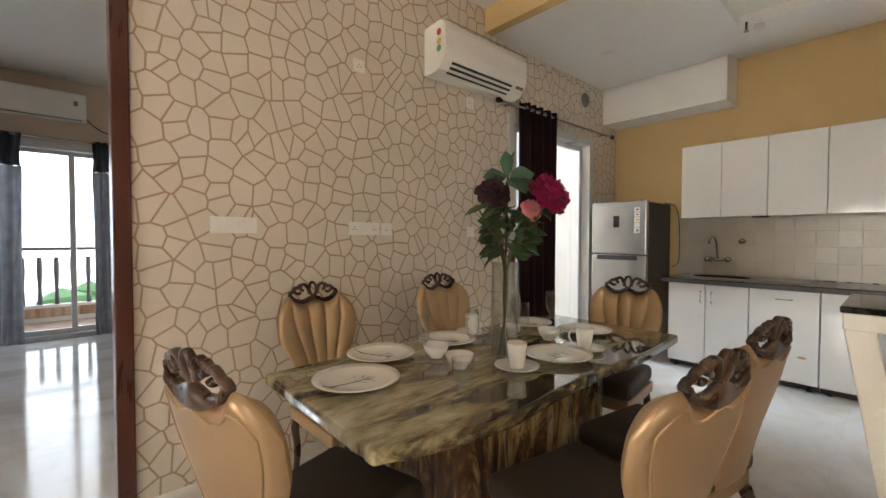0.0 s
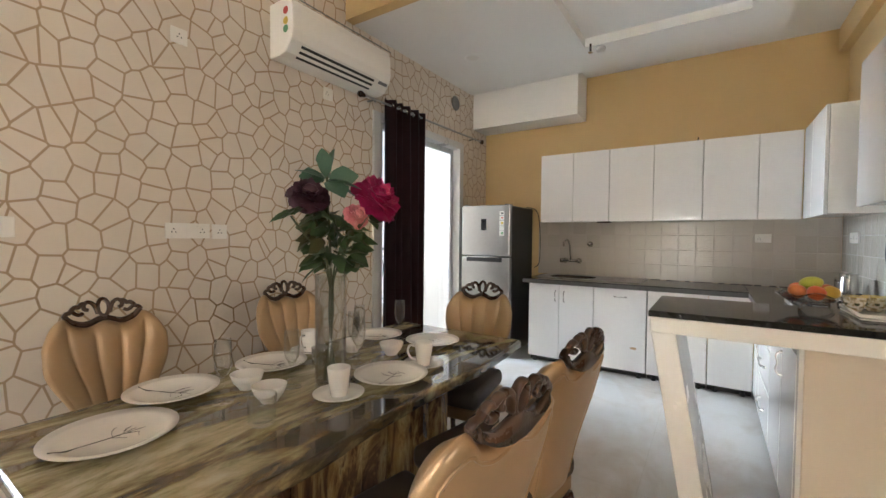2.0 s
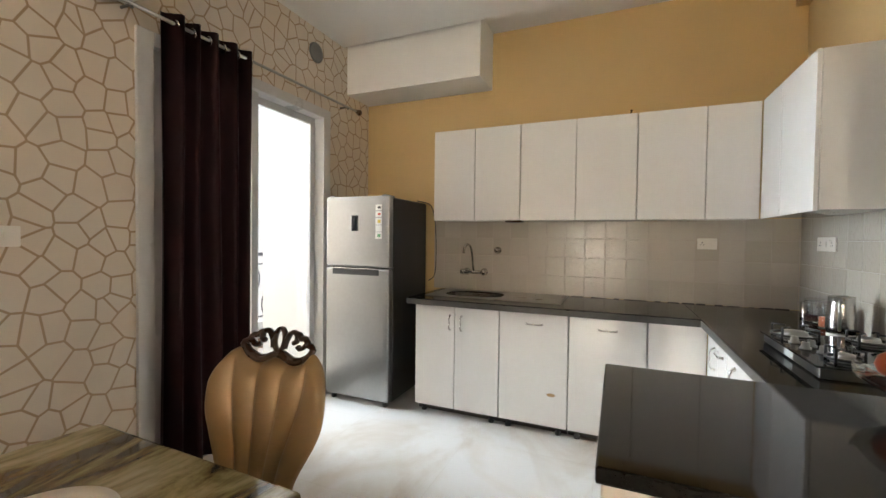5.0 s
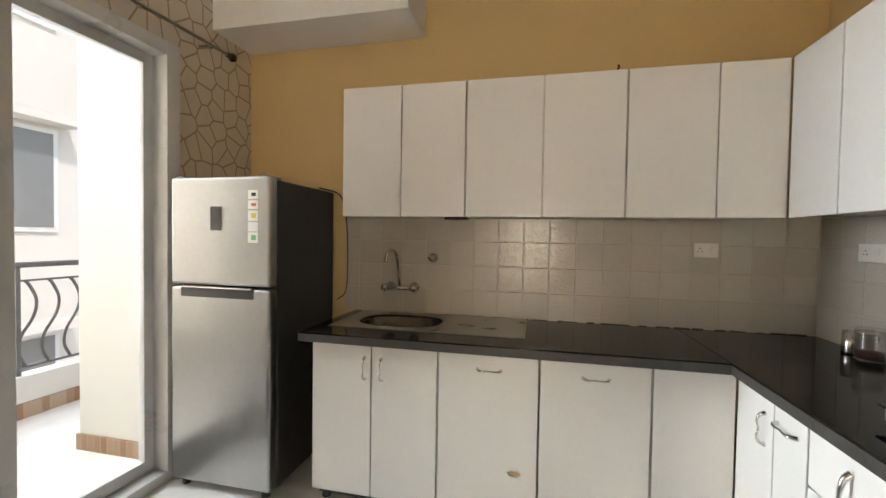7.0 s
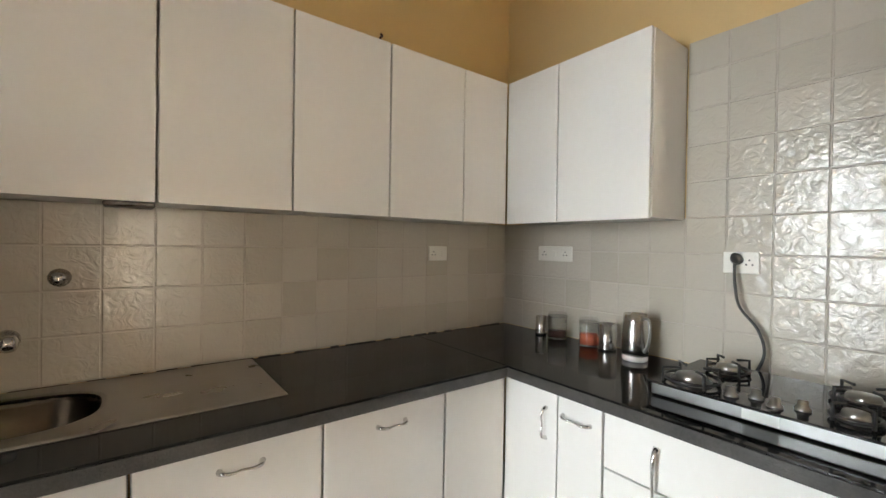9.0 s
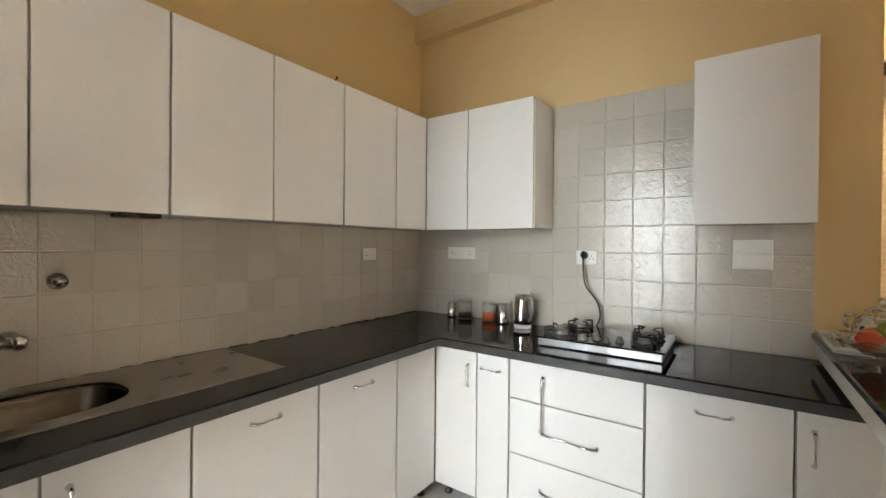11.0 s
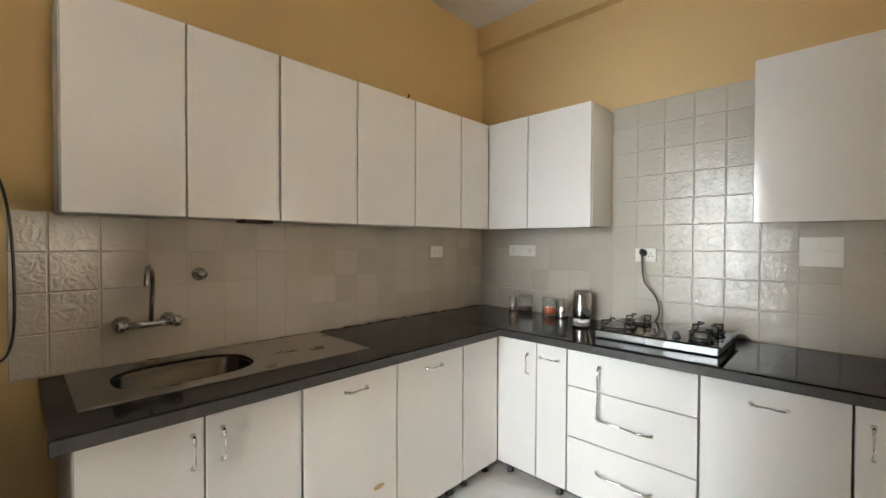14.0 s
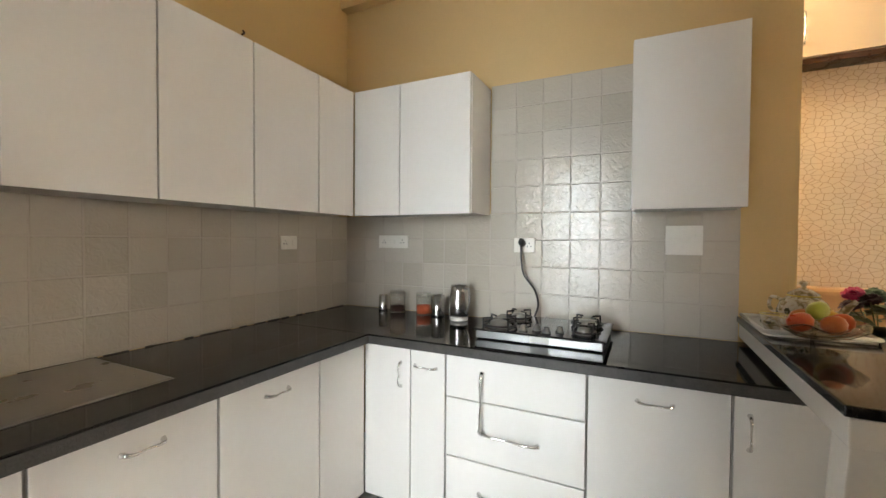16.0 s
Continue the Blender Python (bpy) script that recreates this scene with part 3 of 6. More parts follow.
def wall_unit_east(y0, y1, joints=()):
    u = thing("wall_cabinet", "white glossy laminate wall cabinet with plain doors", "cabinet", (6.34, (y0 + y1) / 2, UB), "kitchen wall cabinets")
    part("body", box(6.216, 6.494, y0 + 0.0005, y1 - 0.0005, UB + 0.002, UT - 0.002), M_CARC, u)
    edges = [y0, *joints, y1]
    for a, b in zip(edges, edges[1:]):
        part("door", box(6.194, 6.213, a + 0.003, b - 0.003, UB - 0.004, UT, 0.003), M_LAM, u)


wall_unit_east(1.40, 2.122, (1.765,))
wall_unit_east(0.590, 1.398, (0.992,))
wall_unit_east(-0.1085, 0.588, (0.184,))


def wall_unit_south(x0, x1, joints=()):
    u = thing("wall_cabinet", "white glossy laminate wall cabinet with plain doors", "cabinet", ((x0 + x1) / 2, -0.26, UB), "kitchen wall cabinets")
    part("body", box(x0 + 0.0005, x1 - 0.0005, S + 0.006, -0.133, UB + 0.002, UT - 0.002), M_LAM, u)
    edges = [x0, *joints, x1]
    for a, b in zip(edges, edges[1:]):
        part("door", box(a + 0.003, b - 0.003, -0.130, -0.111, UB - 0.004, UT, 0.003), M_LAM, u)


wall_unit_south(5.444, 6.1945, (5.875,))
wall_unit_south(4.262, 4.686)

# ---- bar ----
bar = thing("breakfast_bar", "white painted bar counter with a slanted leg and black granite top", "bar counter", (3.97, 0.15, 0))
part("granite_top", prism([(3.69, 0.73), (4.245, 0.73), (4.245, S + 0.006), (3.69, S + 0.006)], 0.966, 0.992, 0.004), M_GRANITE, bar, "polished black granite slab")
part("beam", box(3.700, 4.235, S + 0.006, 0.722, 0.898, 0.965, 0.004), M_BARWHITE, bar)


def slanted(x0, x1):
    bm = bmesh.new()
    v = [bm.verts.new(c) for c in ((x0, 0.7215, 0.912), (x0, 0.6285, 0.912), (x0, 0.472, 0.0), (x0, 0.565, 0.0), (x1, 0.7215, 0.912), (x1, 0.6285, 0.912), (x1, 0.472, 0.0), (x1, 0.568, 0.0))]
    for f in ((0, 1, 2, 3), (7, 6, 5, 4), (0, 4, 5, 1), (1, 5, 6, 2), (2, 6, 7, 3), (3, 7, 4, 0)):
        bm.faces.new([v[i] for i in f])
    bmesh.ops.recalc_face_normals(bm, faces=bm.faces)
    bmesh.ops.bevel(bm, geom=bm.edges[:], offset=0.004, segments=2, affect="EDGES", profile=0.5)
    return bm


part("leg", slanted(3.7025, 4.2325), M_BARWHITE, bar, "slanted white board leg")
part("side_panel", box(3.90, 3.944, S + 0.006, 0.185, 0.0, 0.896, 0.003), M_CREAM, bar, "cream board panel")
part("edge_strip", box(3.896, 3.944, 0.187, 0.203, 0.0, 0.896, 0.002), M_BARWHITE, bar)
part("upstand", box(4.00, 4.098, S + 0.006, 0.18, 0.83, 0.896, 0.003), M_BARWHITE, bar)

# ---- refrigerator ----
fridge = thing("refrigerator", "silver two-door refrigerator with dark grey sides", "refrigerator", (6.1, 2.605, 0))
part("body", box(5.86, 6.46, 2.312, 2.898, 0.03, 1.64, 0.012), M_FRSIDE, fridge, "dark grey textured casing")
fd = part("freezer_door", box(5.79, 5.855, 2.308, 2.902, 1.092, 1.65, 0.014, 3), M_STEEL, fridge)
ld = part("lower_door", box(5.79, 5.855, 2.308, 2.902, 0.045, 1.078, 0.014, 3), M_STEEL, fridge)
part("display_panel", box(5.786, 5.7915, 2.589, 2.654, 1.375, 1.499, 0.002), M_BLKGLASS, fd, "small black display panel")
part("handle_recess", box(5.786, 5.80, 2.40, 2.835, 1.028, 1.077, 0.003), M_BLACK, ld, "black recessed grip")
part("handle_bar", box(5.777, 5.792, 2.405, 2.83, 1.0765, 1.084, 0.003), M_CHROME, ld, "chrome grip edge")
for z0, z1, m in ((1.535, 1.58, M_BLACK), (1.485, 1.528, M_REDLAB), (1.425, 1.478, M_YELLAB), (1.372, 1.42, M_LABEL), (1.315, 1.368, M_GREENLAB)):
    part("sticker", box(5.7875, 5.7905, 2.375, 2.432, z0, z1, 0.001, 1), M_LABEL, fd)
    part("sticker_print", box(5.7865, 5.7876, 2.386, 2.412, z0 + 0.014, z1 - 0.014, 0), m, fd)
for y in (2.36, 2.85):
    part("hinge", box(5.80, 5.93, y - 0.02, y + 0.02, 1.641, 1.658, 0.004), M_GREYPLASTIC, fridge)
    part("foot", lathe([(0, 0), (0.022, 0), (0.022, 0.03), (0, 0.03)], 12, (5.84, y, 0.0)), M_BLACK, fridge)
tagged(part("power_cable", tube(smoothed([(6.30, 2.33, 1.652), (6.46, 2.27, 1.62), (6.485, 2.235, 1.45), (6.487, 2.225, 1.15), (6.487, 2.24, 0.99), (6.47, 2.29, 0.94)], 6), 0.0045, 6), M_BLACK, None, smooth=True), "thin black power cable hanging behind the refrigerator", "cable")

# ---- sink, tap, hob ----
sink = thing("sink", "stainless steel sink with an oval bowl and drainboard", "sink", (6.24, 1.6, CT))


def sink_sheet():
    """The pressed top with its oval hole, and the bowl below it."""
    bm = bmesh.new()
    cx, cy, n = 6.225, 1.76, 40
    hole = []
    for i in range(n):
        a = 2 * math.pi * i / n
        hole.append((cx + 0.165 * math.copysign(abs(math.cos(a)) ** 0.7, math.cos(a)), cy + 0.235 * math.copysign(abs(math.sin(a)) ** 0.75, math.sin(a))))
    x0, x1, y0, y1 = 5.99, 6.475, 1.06, 2.10
    outer = []
    for x, y in hole:
        d = Vector((x - cx, y - cy))
        k = min(((x1 if d.x > 0 else x0) - cx) / d.x if abs(d.x) > 1e-6 else 9e9, ((y1 if d.y > 0 else y0) - cy) / d.y if abs(d.y) > 1e-6 else 9e9)
        outer.append((cx + d.x * k, cy + d.y * k))
    for c in ((x0, y0), (x1, y0), (x0, y1), (x1, y1)):
        i = min(range(n), key=lambda j: (outer[j][0] - c[0]) ** 2 + (outer[j][1] - c[1]) ** 2)
        outer[i] = c
    rows = [[(x, y, CT + 0.001) for x, y in outer], [(x + (cx - x) * 0.02, y + (cy - y) * 0.02, CT + 0.006) for x, y in outer],
            [(cx + (x - cx) * 1.07, cy + (y - cy) * 1.05, CT + 0.006) for x, y in hole], [(x, y, CT + 0.003) for x, y in hole],
            [(cx + (x - cx) * 0.96, cy + (y - cy) * 0.97, CT - 0.02) for x, y in hole], [(cx + (x - cx) * 0.88, cy + (y - cy) * 0.9, CT - 0.13) for x, y in hole],
            [(cx + (x - cx) * 0.7, cy + (y - cy) * 0.75, CT - 0.15) for x, y in hole], [(cx + (x - cx) * 0.1, cy + (y - cy) * 0.1, CT - 0.155) for x, y in hole]]
    vs = [[bm.verts.new(p) for p in r] for r in rows]
    for a, b in zip(vs, vs[1:]):
        for i in range(n):
            j = (i + 1) % n
            bm.faces.new((a[i], a[j], b[j], b[i]))
    bm.faces.new(vs[-1])
    bmesh.ops.recalc_face_normals(bm, faces=bm.faces)
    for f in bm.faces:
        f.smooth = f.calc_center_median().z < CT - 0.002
    return bm


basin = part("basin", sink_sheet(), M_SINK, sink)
# shade in the bowl is put into the colour of its faces
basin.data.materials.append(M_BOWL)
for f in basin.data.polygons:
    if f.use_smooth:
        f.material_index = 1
part("drain", lathe([(0, 0.004), (0.025, 0.004), (0.04, 0.0), (0.04, -0.004)], 20, (6.225, 1.76, CT - 0.153)), M_CHROME, sink, "round drain", True)
# cut the worktop open over the bowl
cutter = prism([(6.225 + 0.1625 * math.copysign(abs(math.cos(a)) ** 0.7, math.cos(a)), 1.76 + 0.2325 * math.copysign(abs(math.sin(a)) ** 0.75, math.sin(a))) for a in [2 * math.pi * i / 32 for i in range(32)]], CU - 0.1, CT + 0.1)
cm = bpy.data.meshes.new("cutter")
cutter.to_mesh(cm)
cutter.free()
cob = new("cutter", cm)
bo = sink_slab.modifiers.new("cut", "BOOLEAN")
bo.object, bo.operation, bo.solver = cob, "DIFFERENCE", "EXACT"
bpy.context.view_layer.update()
cut = bpy.data.meshes.new_from_object(sink_slab.evaluated_get(bpy.context.evaluated_depsgraph_get()))
sink_slab.modifiers.clear()
sink_slab.data = cut
bpy.data.objects.remove(cob)

tap = thing("kitchen_tap", "chrome wall-mounted kitchen tap with a swan-neck spout", "tap", (6.49, 1.83, 1.05))
part("mixer_body", tube([(6.42, 1.92, 1.04), (6.42, 1.77, 1.04)], 0.016, 12), M_CHROME, tap, "", True)
part("spout", tube(smoothed([(6.42, 1.84, 1.045), (6.40, 1.84, 1.12), (6.375, 1.842, 1.21), (6.355, 1.85, 1.262), (6.315, 1.865, 1.278), (6.285, 1.877, 1.25), (6.278, 1.88, 1.205)], 6), 0.0095, 10), M_CHROME, tap, "", True)
for y in (1.925, 1.765):
    part("wall_flange", turned(lathe([(0, 0), (0.032, 0), (0.030, 0.010), (0.016, 0.016), (0.016, 0.085), (0, 0.085)], 16), Matrix.Translation((6.492, y, 1.04)) @ Euler((0, radians(-90), 0)).to_matrix().to_4x4()), M_CHROME, tap, "", True)
    part("knob", turned(lathe([(0, 0), (0.024, 0), (0.027, 0.012), (0.024, 0.03), (0.012, 0.036), (0, 0.036)], 12), Matrix.Translation((6.42, y, 1.04)) @ Euler((radians(90 if y < 1.8 else -90), 0, 0)).to_matrix().to_4x4()), M_CHROME, tap, "", True)
tagged(part("stop_valve", turned(lathe([(0, 0), (0.03, 0), (0.03, 0.006), (0.017, 0.01), (0.017, 0.035), (0.021, 0.038), (0.021, 0.055), (0, 0.058)], 14), Matrix.Translation((6.491, 1.645, 1.23)) @ Euler((0, radians(-90), 0)).to_matrix().to_4x4()), M_CHROME, None, smooth=True), "small chrome stop valve on the tiled wall", "valve")

HX0, HX1, HY0, HY1 = 4.76, 5.34, -0.33, 0.10
hob = thing("gas_hob", "four-burner gas hob with a black glass top on the worktop", "gas hob", (5.05, -0.11, CT))
part("tray", box(HX0 + 0.012, HX1 - 0.012, HY0 + 0.01, HY1 - 0.012, CT + 0.004, CT + 0.040, 0.004), M_STEEL, hob, "silver steel tray")
part("glass_top", box(HX0, HX1, HY0, HY1, CT + 0.041, CT + 0.049, 0.003), M_BLKGLASS, hob, "black glass plate")
for x, y in ((HX0 + 0.04, HY0 + 0.04), (HX1 - 0.04, HY0 + 0.04), (HX0 + 0.04, HY1 - 0.04), (HX1 - 0.04, HY1 - 0.04)):
    part("foot", lathe([(0, 0), (0.012, 0), (0.012, 0.005), (0, 0.005)], 10, (x, y, CT)), M_BLACK, hob)
GT = CT + 0.049
part("label", box(4.99, 5.075, HY1 - 0.0125, HY1 - 0.0112, CT + 0.008, CT + 0.036), M_LABEL, hob, "pale paper label on the tray front")
for bx, by, r in ((5.24, 0.005, 0.045), (5.21, -0.22, 0.036), (4.87, -0.20, 0.040), (4.86, -0.01, 0.028)):
    bu = part("burner", lathe([(0, 0), (r * 1.35, 0), (r * 1.3, 0.008), (r, 0.010), (r, 0.018), (r * 0.92, 0.026), (r * 0.3, 0.030), (0, 0.030)], 24, (bx, by, GT)), M_STEEL, hob, "steel burner cap", True)
    g = tube([(bx + 1.75 * r * math.cos(a), by + 1.75 * r * math.sin(a), GT + 0.012) for a in [2 * math.pi * k / 24 for k in range(24)]], 0.005, 6, True)
    for k in range(4):
        a = math.pi / 4 + k * math.pi / 2
        c, s_ = math.cos(a), math.sin(a)
        tube([(bx + 1.9 * r * c, by + 1.9 * r * s_, GT), (bx + 1.9 * r * c, by + 1.9 * r * s_, GT + 0.044), (bx + 0.8 * r * c, by + 0.8 * r * s_, GT + 0.044)], 0.0048, 6, bm=g)
    part("pan_support", g, M_BLACK, hob, "black enamelled pan support", True)
for k in range(4):
    part("knob", lathe([(0, 0), (0.019, 0), (0.019, 0.006), (0.013, 0.010), (0.012, 0.026), (0, 0.028)], 16, (5.115 - 0.052 * k, 0.045 - (k % 2) * 0.035, GT)), M_STEEL, hob, "steel control knob", True)
plug = thing("power_plug", "black three-pin plug with a hanging cable", "plug", (5.235, S + 0.03, 1.30))
part("plug_body", turned(lathe([(0, 0), (0.021, 0), (0.020, 0.02), (0.011, 0.04), (0, 0.044)], 12), Matrix.Translation((5.245, S + 0.02, 1.315)) @ Euler((radians(-60), 0, 0)).to_matrix().to_4x4()), M_BLACK, plug, "", True)
part("cable", tube(smoothed([(5.245, S + 0.05, 1.30), (5.24, S + 0.055, 1.22), (5.225, S + 0.05, 1.14), (5.165, S + 0.05, 1.06), (5.145, S + 0.055, 0.98), (5.165, S + 0.07, 0.91), (5.17, HY0 - 0.002, 0.90)], 6), 0.0055, 6), M_BLACK, plug, "", True)


def socket(name, m, w, h, cells, label):
    """A wall plate in its own plane: x to the right, y up, z out."""
    t = thing(name, label, "socket" if "socket" in name else "switch")
    part("plate", box(-w / 2, w / 2, -h / 2, h / 2, 0, 0.009, 0.003), M_SWITCH, t)
    for cx, kind in cells:
        if kind == "switch":
            part("rocker", box(cx - 0.011, cx + 0.011, -0.017, 0.017, 0.009, 0.0135, 0.002), M_SWITCH, t)
        elif kind == "big":
            part("rocker", box(cx - 0.025, cx + 0.025, -0.028, 0.028, 0.009, 0.013, 0.002), M_SWITCH, t)
        elif kind == "bar":
            part("rocker", box(cx - 0.03, cx + 0.03, -0.022, 0.022, 0.009, 0.013, 0.002), M_SWITCH, t)
        else:
            for px, py in ((0, 0.010), (-0.010, -0.007), (0.010, -0.007)):
                part("socket_hole", turned(lathe([(0, 0.0098), (0.0036, 0.0098), (0.0036, 0.0085)], 8), pose(cx + px, py, 0)), M_BLACK, t)
    t.matrix_basis = m
    return t


ON_E = lambda y, z: pose(E - 0.0085, y, z, 90, 0, -90)
ON_S = lambda x, z: pose(x, S + 0.0085, z, 90, 0, 180)
ON_N = lambda x, z: pose(x, N, z, 90, 0, 0)
socket("wall_socket", ON_E(0.117, 1.31), 0.12, 0.078, [(-0.03, "hole"), (0.03, "switch")], "white plastic socket and switch plate on tiles")
socket("wall_socket", ON_S(6.106, 1.318), 0.225, 0.082, [(-0.07, "hole"), (0.0, "switch"), (0.07, "hole")], "white plastic double socket plate on tiles")
socket("wall_socket", ON_S(5.235, 1.306), 0.118, 0.082, [(0.028, "hole"), (-0.03, "switch")], "white plastic socket plate behind the black plug")
t_ = socket("wall_switch", ON_S(4.46, 1.338), 0.155, 0.14, [], "large white plastic switch plate on tiles")
for px, py in ((-0.037, 0.033), (0.037, 0.033), (-0.037, -0.033), (0.037, -0.033)):
    part("rocker", box(px - 0.029, px + 0.029, py - 0.026, py + 0.026, 0.009, 0.0125, 0.002), M_SWITCH).parent = t_
socket("wall_socket", ON_N(2.885, 1.32), 0.235, 0.085, [(-0.075, "hole"), (0.0, "switch"), (0.075, "hole")], "white plastic double socket plate on wallpaper")
socket("wall_socket", ON_N(3.06, 1.318), 0.088, 0.085, [(0, "hole")], "small white plastic socket plate on wallpaper")
socket("wall_switch", ON_N(2.083, 1.325), 0.235, 0.088, [(-0.05, "big"), (0.05, "bar")], "white plastic switch plate on wallpaper")
socket("wall_socket", ON_N(2.848, 2.38), 0.085, 0.085, [(0, "hole")], "small white plastic socket plate high on the wallpaper")
socket("wall_socket", ON_N(3.89, 2.37), 0.09, 0.09, [(-0.015, "hole"), (0.022, "switch")], "small white plastic socket plate high on the wallpaper")
socket("wall_switch", ON_N(3.896, 1.31), 0.085, 0.085, [(0, "switch")], "small white plastic switch plate on wallpaper")

# ---- balcony door, curtain, rod ----
DX0, DX1, DT = 4.38, 5.90, 2.38
door = thing("door_1", "white sliding glass door to the balcony", "sliding door", (5.14, 3.03, 0), kind="structure")
fr = box(DX0, DX0 + 0.085, 2.95, 3.11, 0.0, DT, 0.004)
box(DX1 - 0.085, DX1, 2.95, 3.11, 0.0, DT, 0.004, bm=fr)
box(DX0 + 0.085, DX1 - 0.085, 2.95, 3.11, DT - 0.075, DT, 0.004, bm=fr)
box(DX0 + 0.085, DX1 - 0.085, 2.95, 3.11, 0.0, 0.06, 0.004, bm=fr)
part("door_frame", fr, M_UPVC, door)


def sash(x0, x1, y, z0=0.062, z1=DT - 0.077, w=0.055, root=None, g=M_UPVC):
    b = box(x0, x0 + w, y - 0.02, y + 0.02, z0, z1, 0.003)
    box(x1 - w, x1, y - 0.02, y + 0.02, z0, z1, 0.003, bm=b)
    box(x0 + w, x1 - w, y - 0.02, y + 0.02, z1 - w, z1, 0.003, bm=b)
    box(x0 + w, x1 - w, y - 0.02, y + 0.02, z0, z0 + w * 1.2, 0.003, bm=b)
    s1 = part("sash", b, g, root)
    p = part("pane", box(x0 + w, x1 - w, y - 0.003, y + 0.003, z0 + w * 1.2, z1 - w), M_PANE, s1, "clear glass pane")
    p.visible_shadow = False
    return s1


sash(4.468, 5.17, 3.00, root=door)
sash(5.11, 5.812, 3.06, root=door)


def curtain(name, x0, x1, y, z0, z1, folds, mat, label, depth=0.045, seed=1, rings=0.0, band=None):
    rnd = random.Random(seed)
    bm = bmesh.new()
    nx, nz = folds * 14, 24
    ph = [rnd.uniform(-0.5, 0.5) for _ in range(folds + 2)]
    am = [rnd.uniform(0.6, 1.15) for _ in range(folds + 2)]
    rows = []
    for k in range(nz + 1):
        f = k / nz
        row = []
        for i in range(nx + 1):
            u = i / nx
            c = u * folds
            q = int(c)
            a = am[q] * (1 - (c - q)) + am[q + 1] * (c - q)
            yy = y + depth * a * math.sin(2 * math.pi * c + ph[q] * (1 - (c - q)) * 0.6 + ph[q + 1] * (c - q) * 0.6) * (0.75 + 0.25 * f)
            x = x0 + (x1 - x0) * u + 0.012 * math.sin(3 * f + 9 * u)
            row.append(bm.verts.new((x, yy, z1 + (z0 - z1) * f)))
        rows.append(row)
    for a, b in zip(rows, rows[1:]):
        for i in range(nx):
            bm.faces.new((a[i], a[i + 1], b[i + 1], b[i]))
    bmesh.ops.solidify(bm, geom=bm.faces[:], thickness=0.004)
    t = thing(name, label, "curtain", ((x0 + x1) / 2, y, z0))
    part("cloth", bm, mat, t, "", True)
    return t


cu = curtain("curtain", 4.45, 5.02, 2.885, 0.03, 2.49, 5, M_CURTAIN, "dark wine-coloured pleated curtain hanging from a rod", 0.05, 4)
for k in range(6):
    part("eyelet", turned(lathe([(0.018, -0.003), (0.027, -0.003), (0.027, 0.003), (0.018, 0.003), (0.018, -0.003)], 16), Matrix.Translation((4.535 + k * 0.095, 2.885, 2.435)) @ Euler((0, radians(75), 0)).to_matrix().to_4x4()), M_CHROME, cu, "steel eyelet", True)
rod = thing("curtain_rod", "dark metal curtain rod with knob finials on brackets", "curtain rod", (5.2, 2.885, 2.435))
part("pole", tube([(4.2, 2.885, 2.435), (6.17, 2.885, 2.455)], 0.0095, 10), M_STEEL, rod, "", True)
for x, s_, z in ((4.2, -1, 2.435), (6.17, 1, 2.455)):
    part("finial", turned(lathe([(0, 0), (0.013, 0), (0.016, 0.012), (0.010, 0.02), (0.024, 0.035), (0.027, 0.05), (0.02, 0.066), (0, 0.07)], 14), Matrix.Translation((x, 2.885, z)) @ Euler((0, radians(90 * s_), 0)).to_matrix().to_4x4()), M_CARVED, rod, "dark turned finial", True)
    part("bracket", tube([(x - s_ * 0.12, 2.969, z), (x - s_ * 0.12, 2.885, z), (x - s_ * 0.12, 2.885, z - 0.02)], 0.007, 8), M_GREYPLASTIC, rod)

# ---- balcony beyond the door ----
structure("floor_balcony", box(3.3, 8.6, 3.10, 4.75, -0.2, -0.01), M_MOSAIC, "printed brown and cream mosaic balcony tiles")
structure("wall_balcony_side", box(5.97, 6.25, 3.10, 3.78, -0.01, 3.2), M_OUTWALL, "pale plastered balcony wall")
structure("baseboard_balcony", box(5.955, 5.968, 3.10, 3.792, -0.008, 0.10), M_MOSAIC, "mosaic tile skirting")
structure("wall_balcony_kerb", box(3.3, 8.6, 4.62, 4.75, -0.01, 0.30), M_OUTWALL, "pale balcony kerb")
structure("baseboard_kerb", box(3.3, 8.6, 4.605, 4.618, -0.008, 0.11), M_MOSAIC, "mosaic tile skirting")
structure("ceiling_balcony", box(3.3, 6.25, 3.10, 3.9, 3.0, 3.2), M_OUTWALL, "pale balcony soffit")
rail = thing("balcony_railing", "dark iron balcony railing with wavy balusters", "railing", (6.0, 4.68, 0.30))
part("top_rail", box(3.3, 8.6, 4.65, 4.71, 1.09, 1.13, 0.008), M_RAIL, rail)
part("mid_rail", box(3.3, 8.6, 4.668, 4.692, 0.985, 1.0, 0.003), M_RAIL, rail)
part("bottom_rail", box(3.3, 8.6, 4.668, 4.692, 0.345, 0.362, 0.003), M_RAIL, rail)
for k in range(34):
    x = 3.55 + k * 0.15
    part("baluster", tube(smoothed([(x, 4.68, 0.355), (x - 0.045, 4.68, 0.46), (x - 0.03, 4.68, 0.58), (x + 0.05, 4.68, 0.72), (x + 0.07, 4.68, 0.84), (x + 0.03, 4.68, 0.95), (x, 4.68, 0.99)], 4), 0.012, 6, flat=0.6), M_RAIL, rail, "", True)
for x in (3.6, 4.9, 6.2, 7.5):
    part("post", box(x - 0.015, x + 0.015, 4.665, 4.695, 0.30, 1.09, 0.002), M_RAIL, rail)
# building across the shaft, its window with a ledge
bld = thing("apartment_building", "pale plastered neighbouring building with a shaded window", "building", (8.0, 8.0, -6))
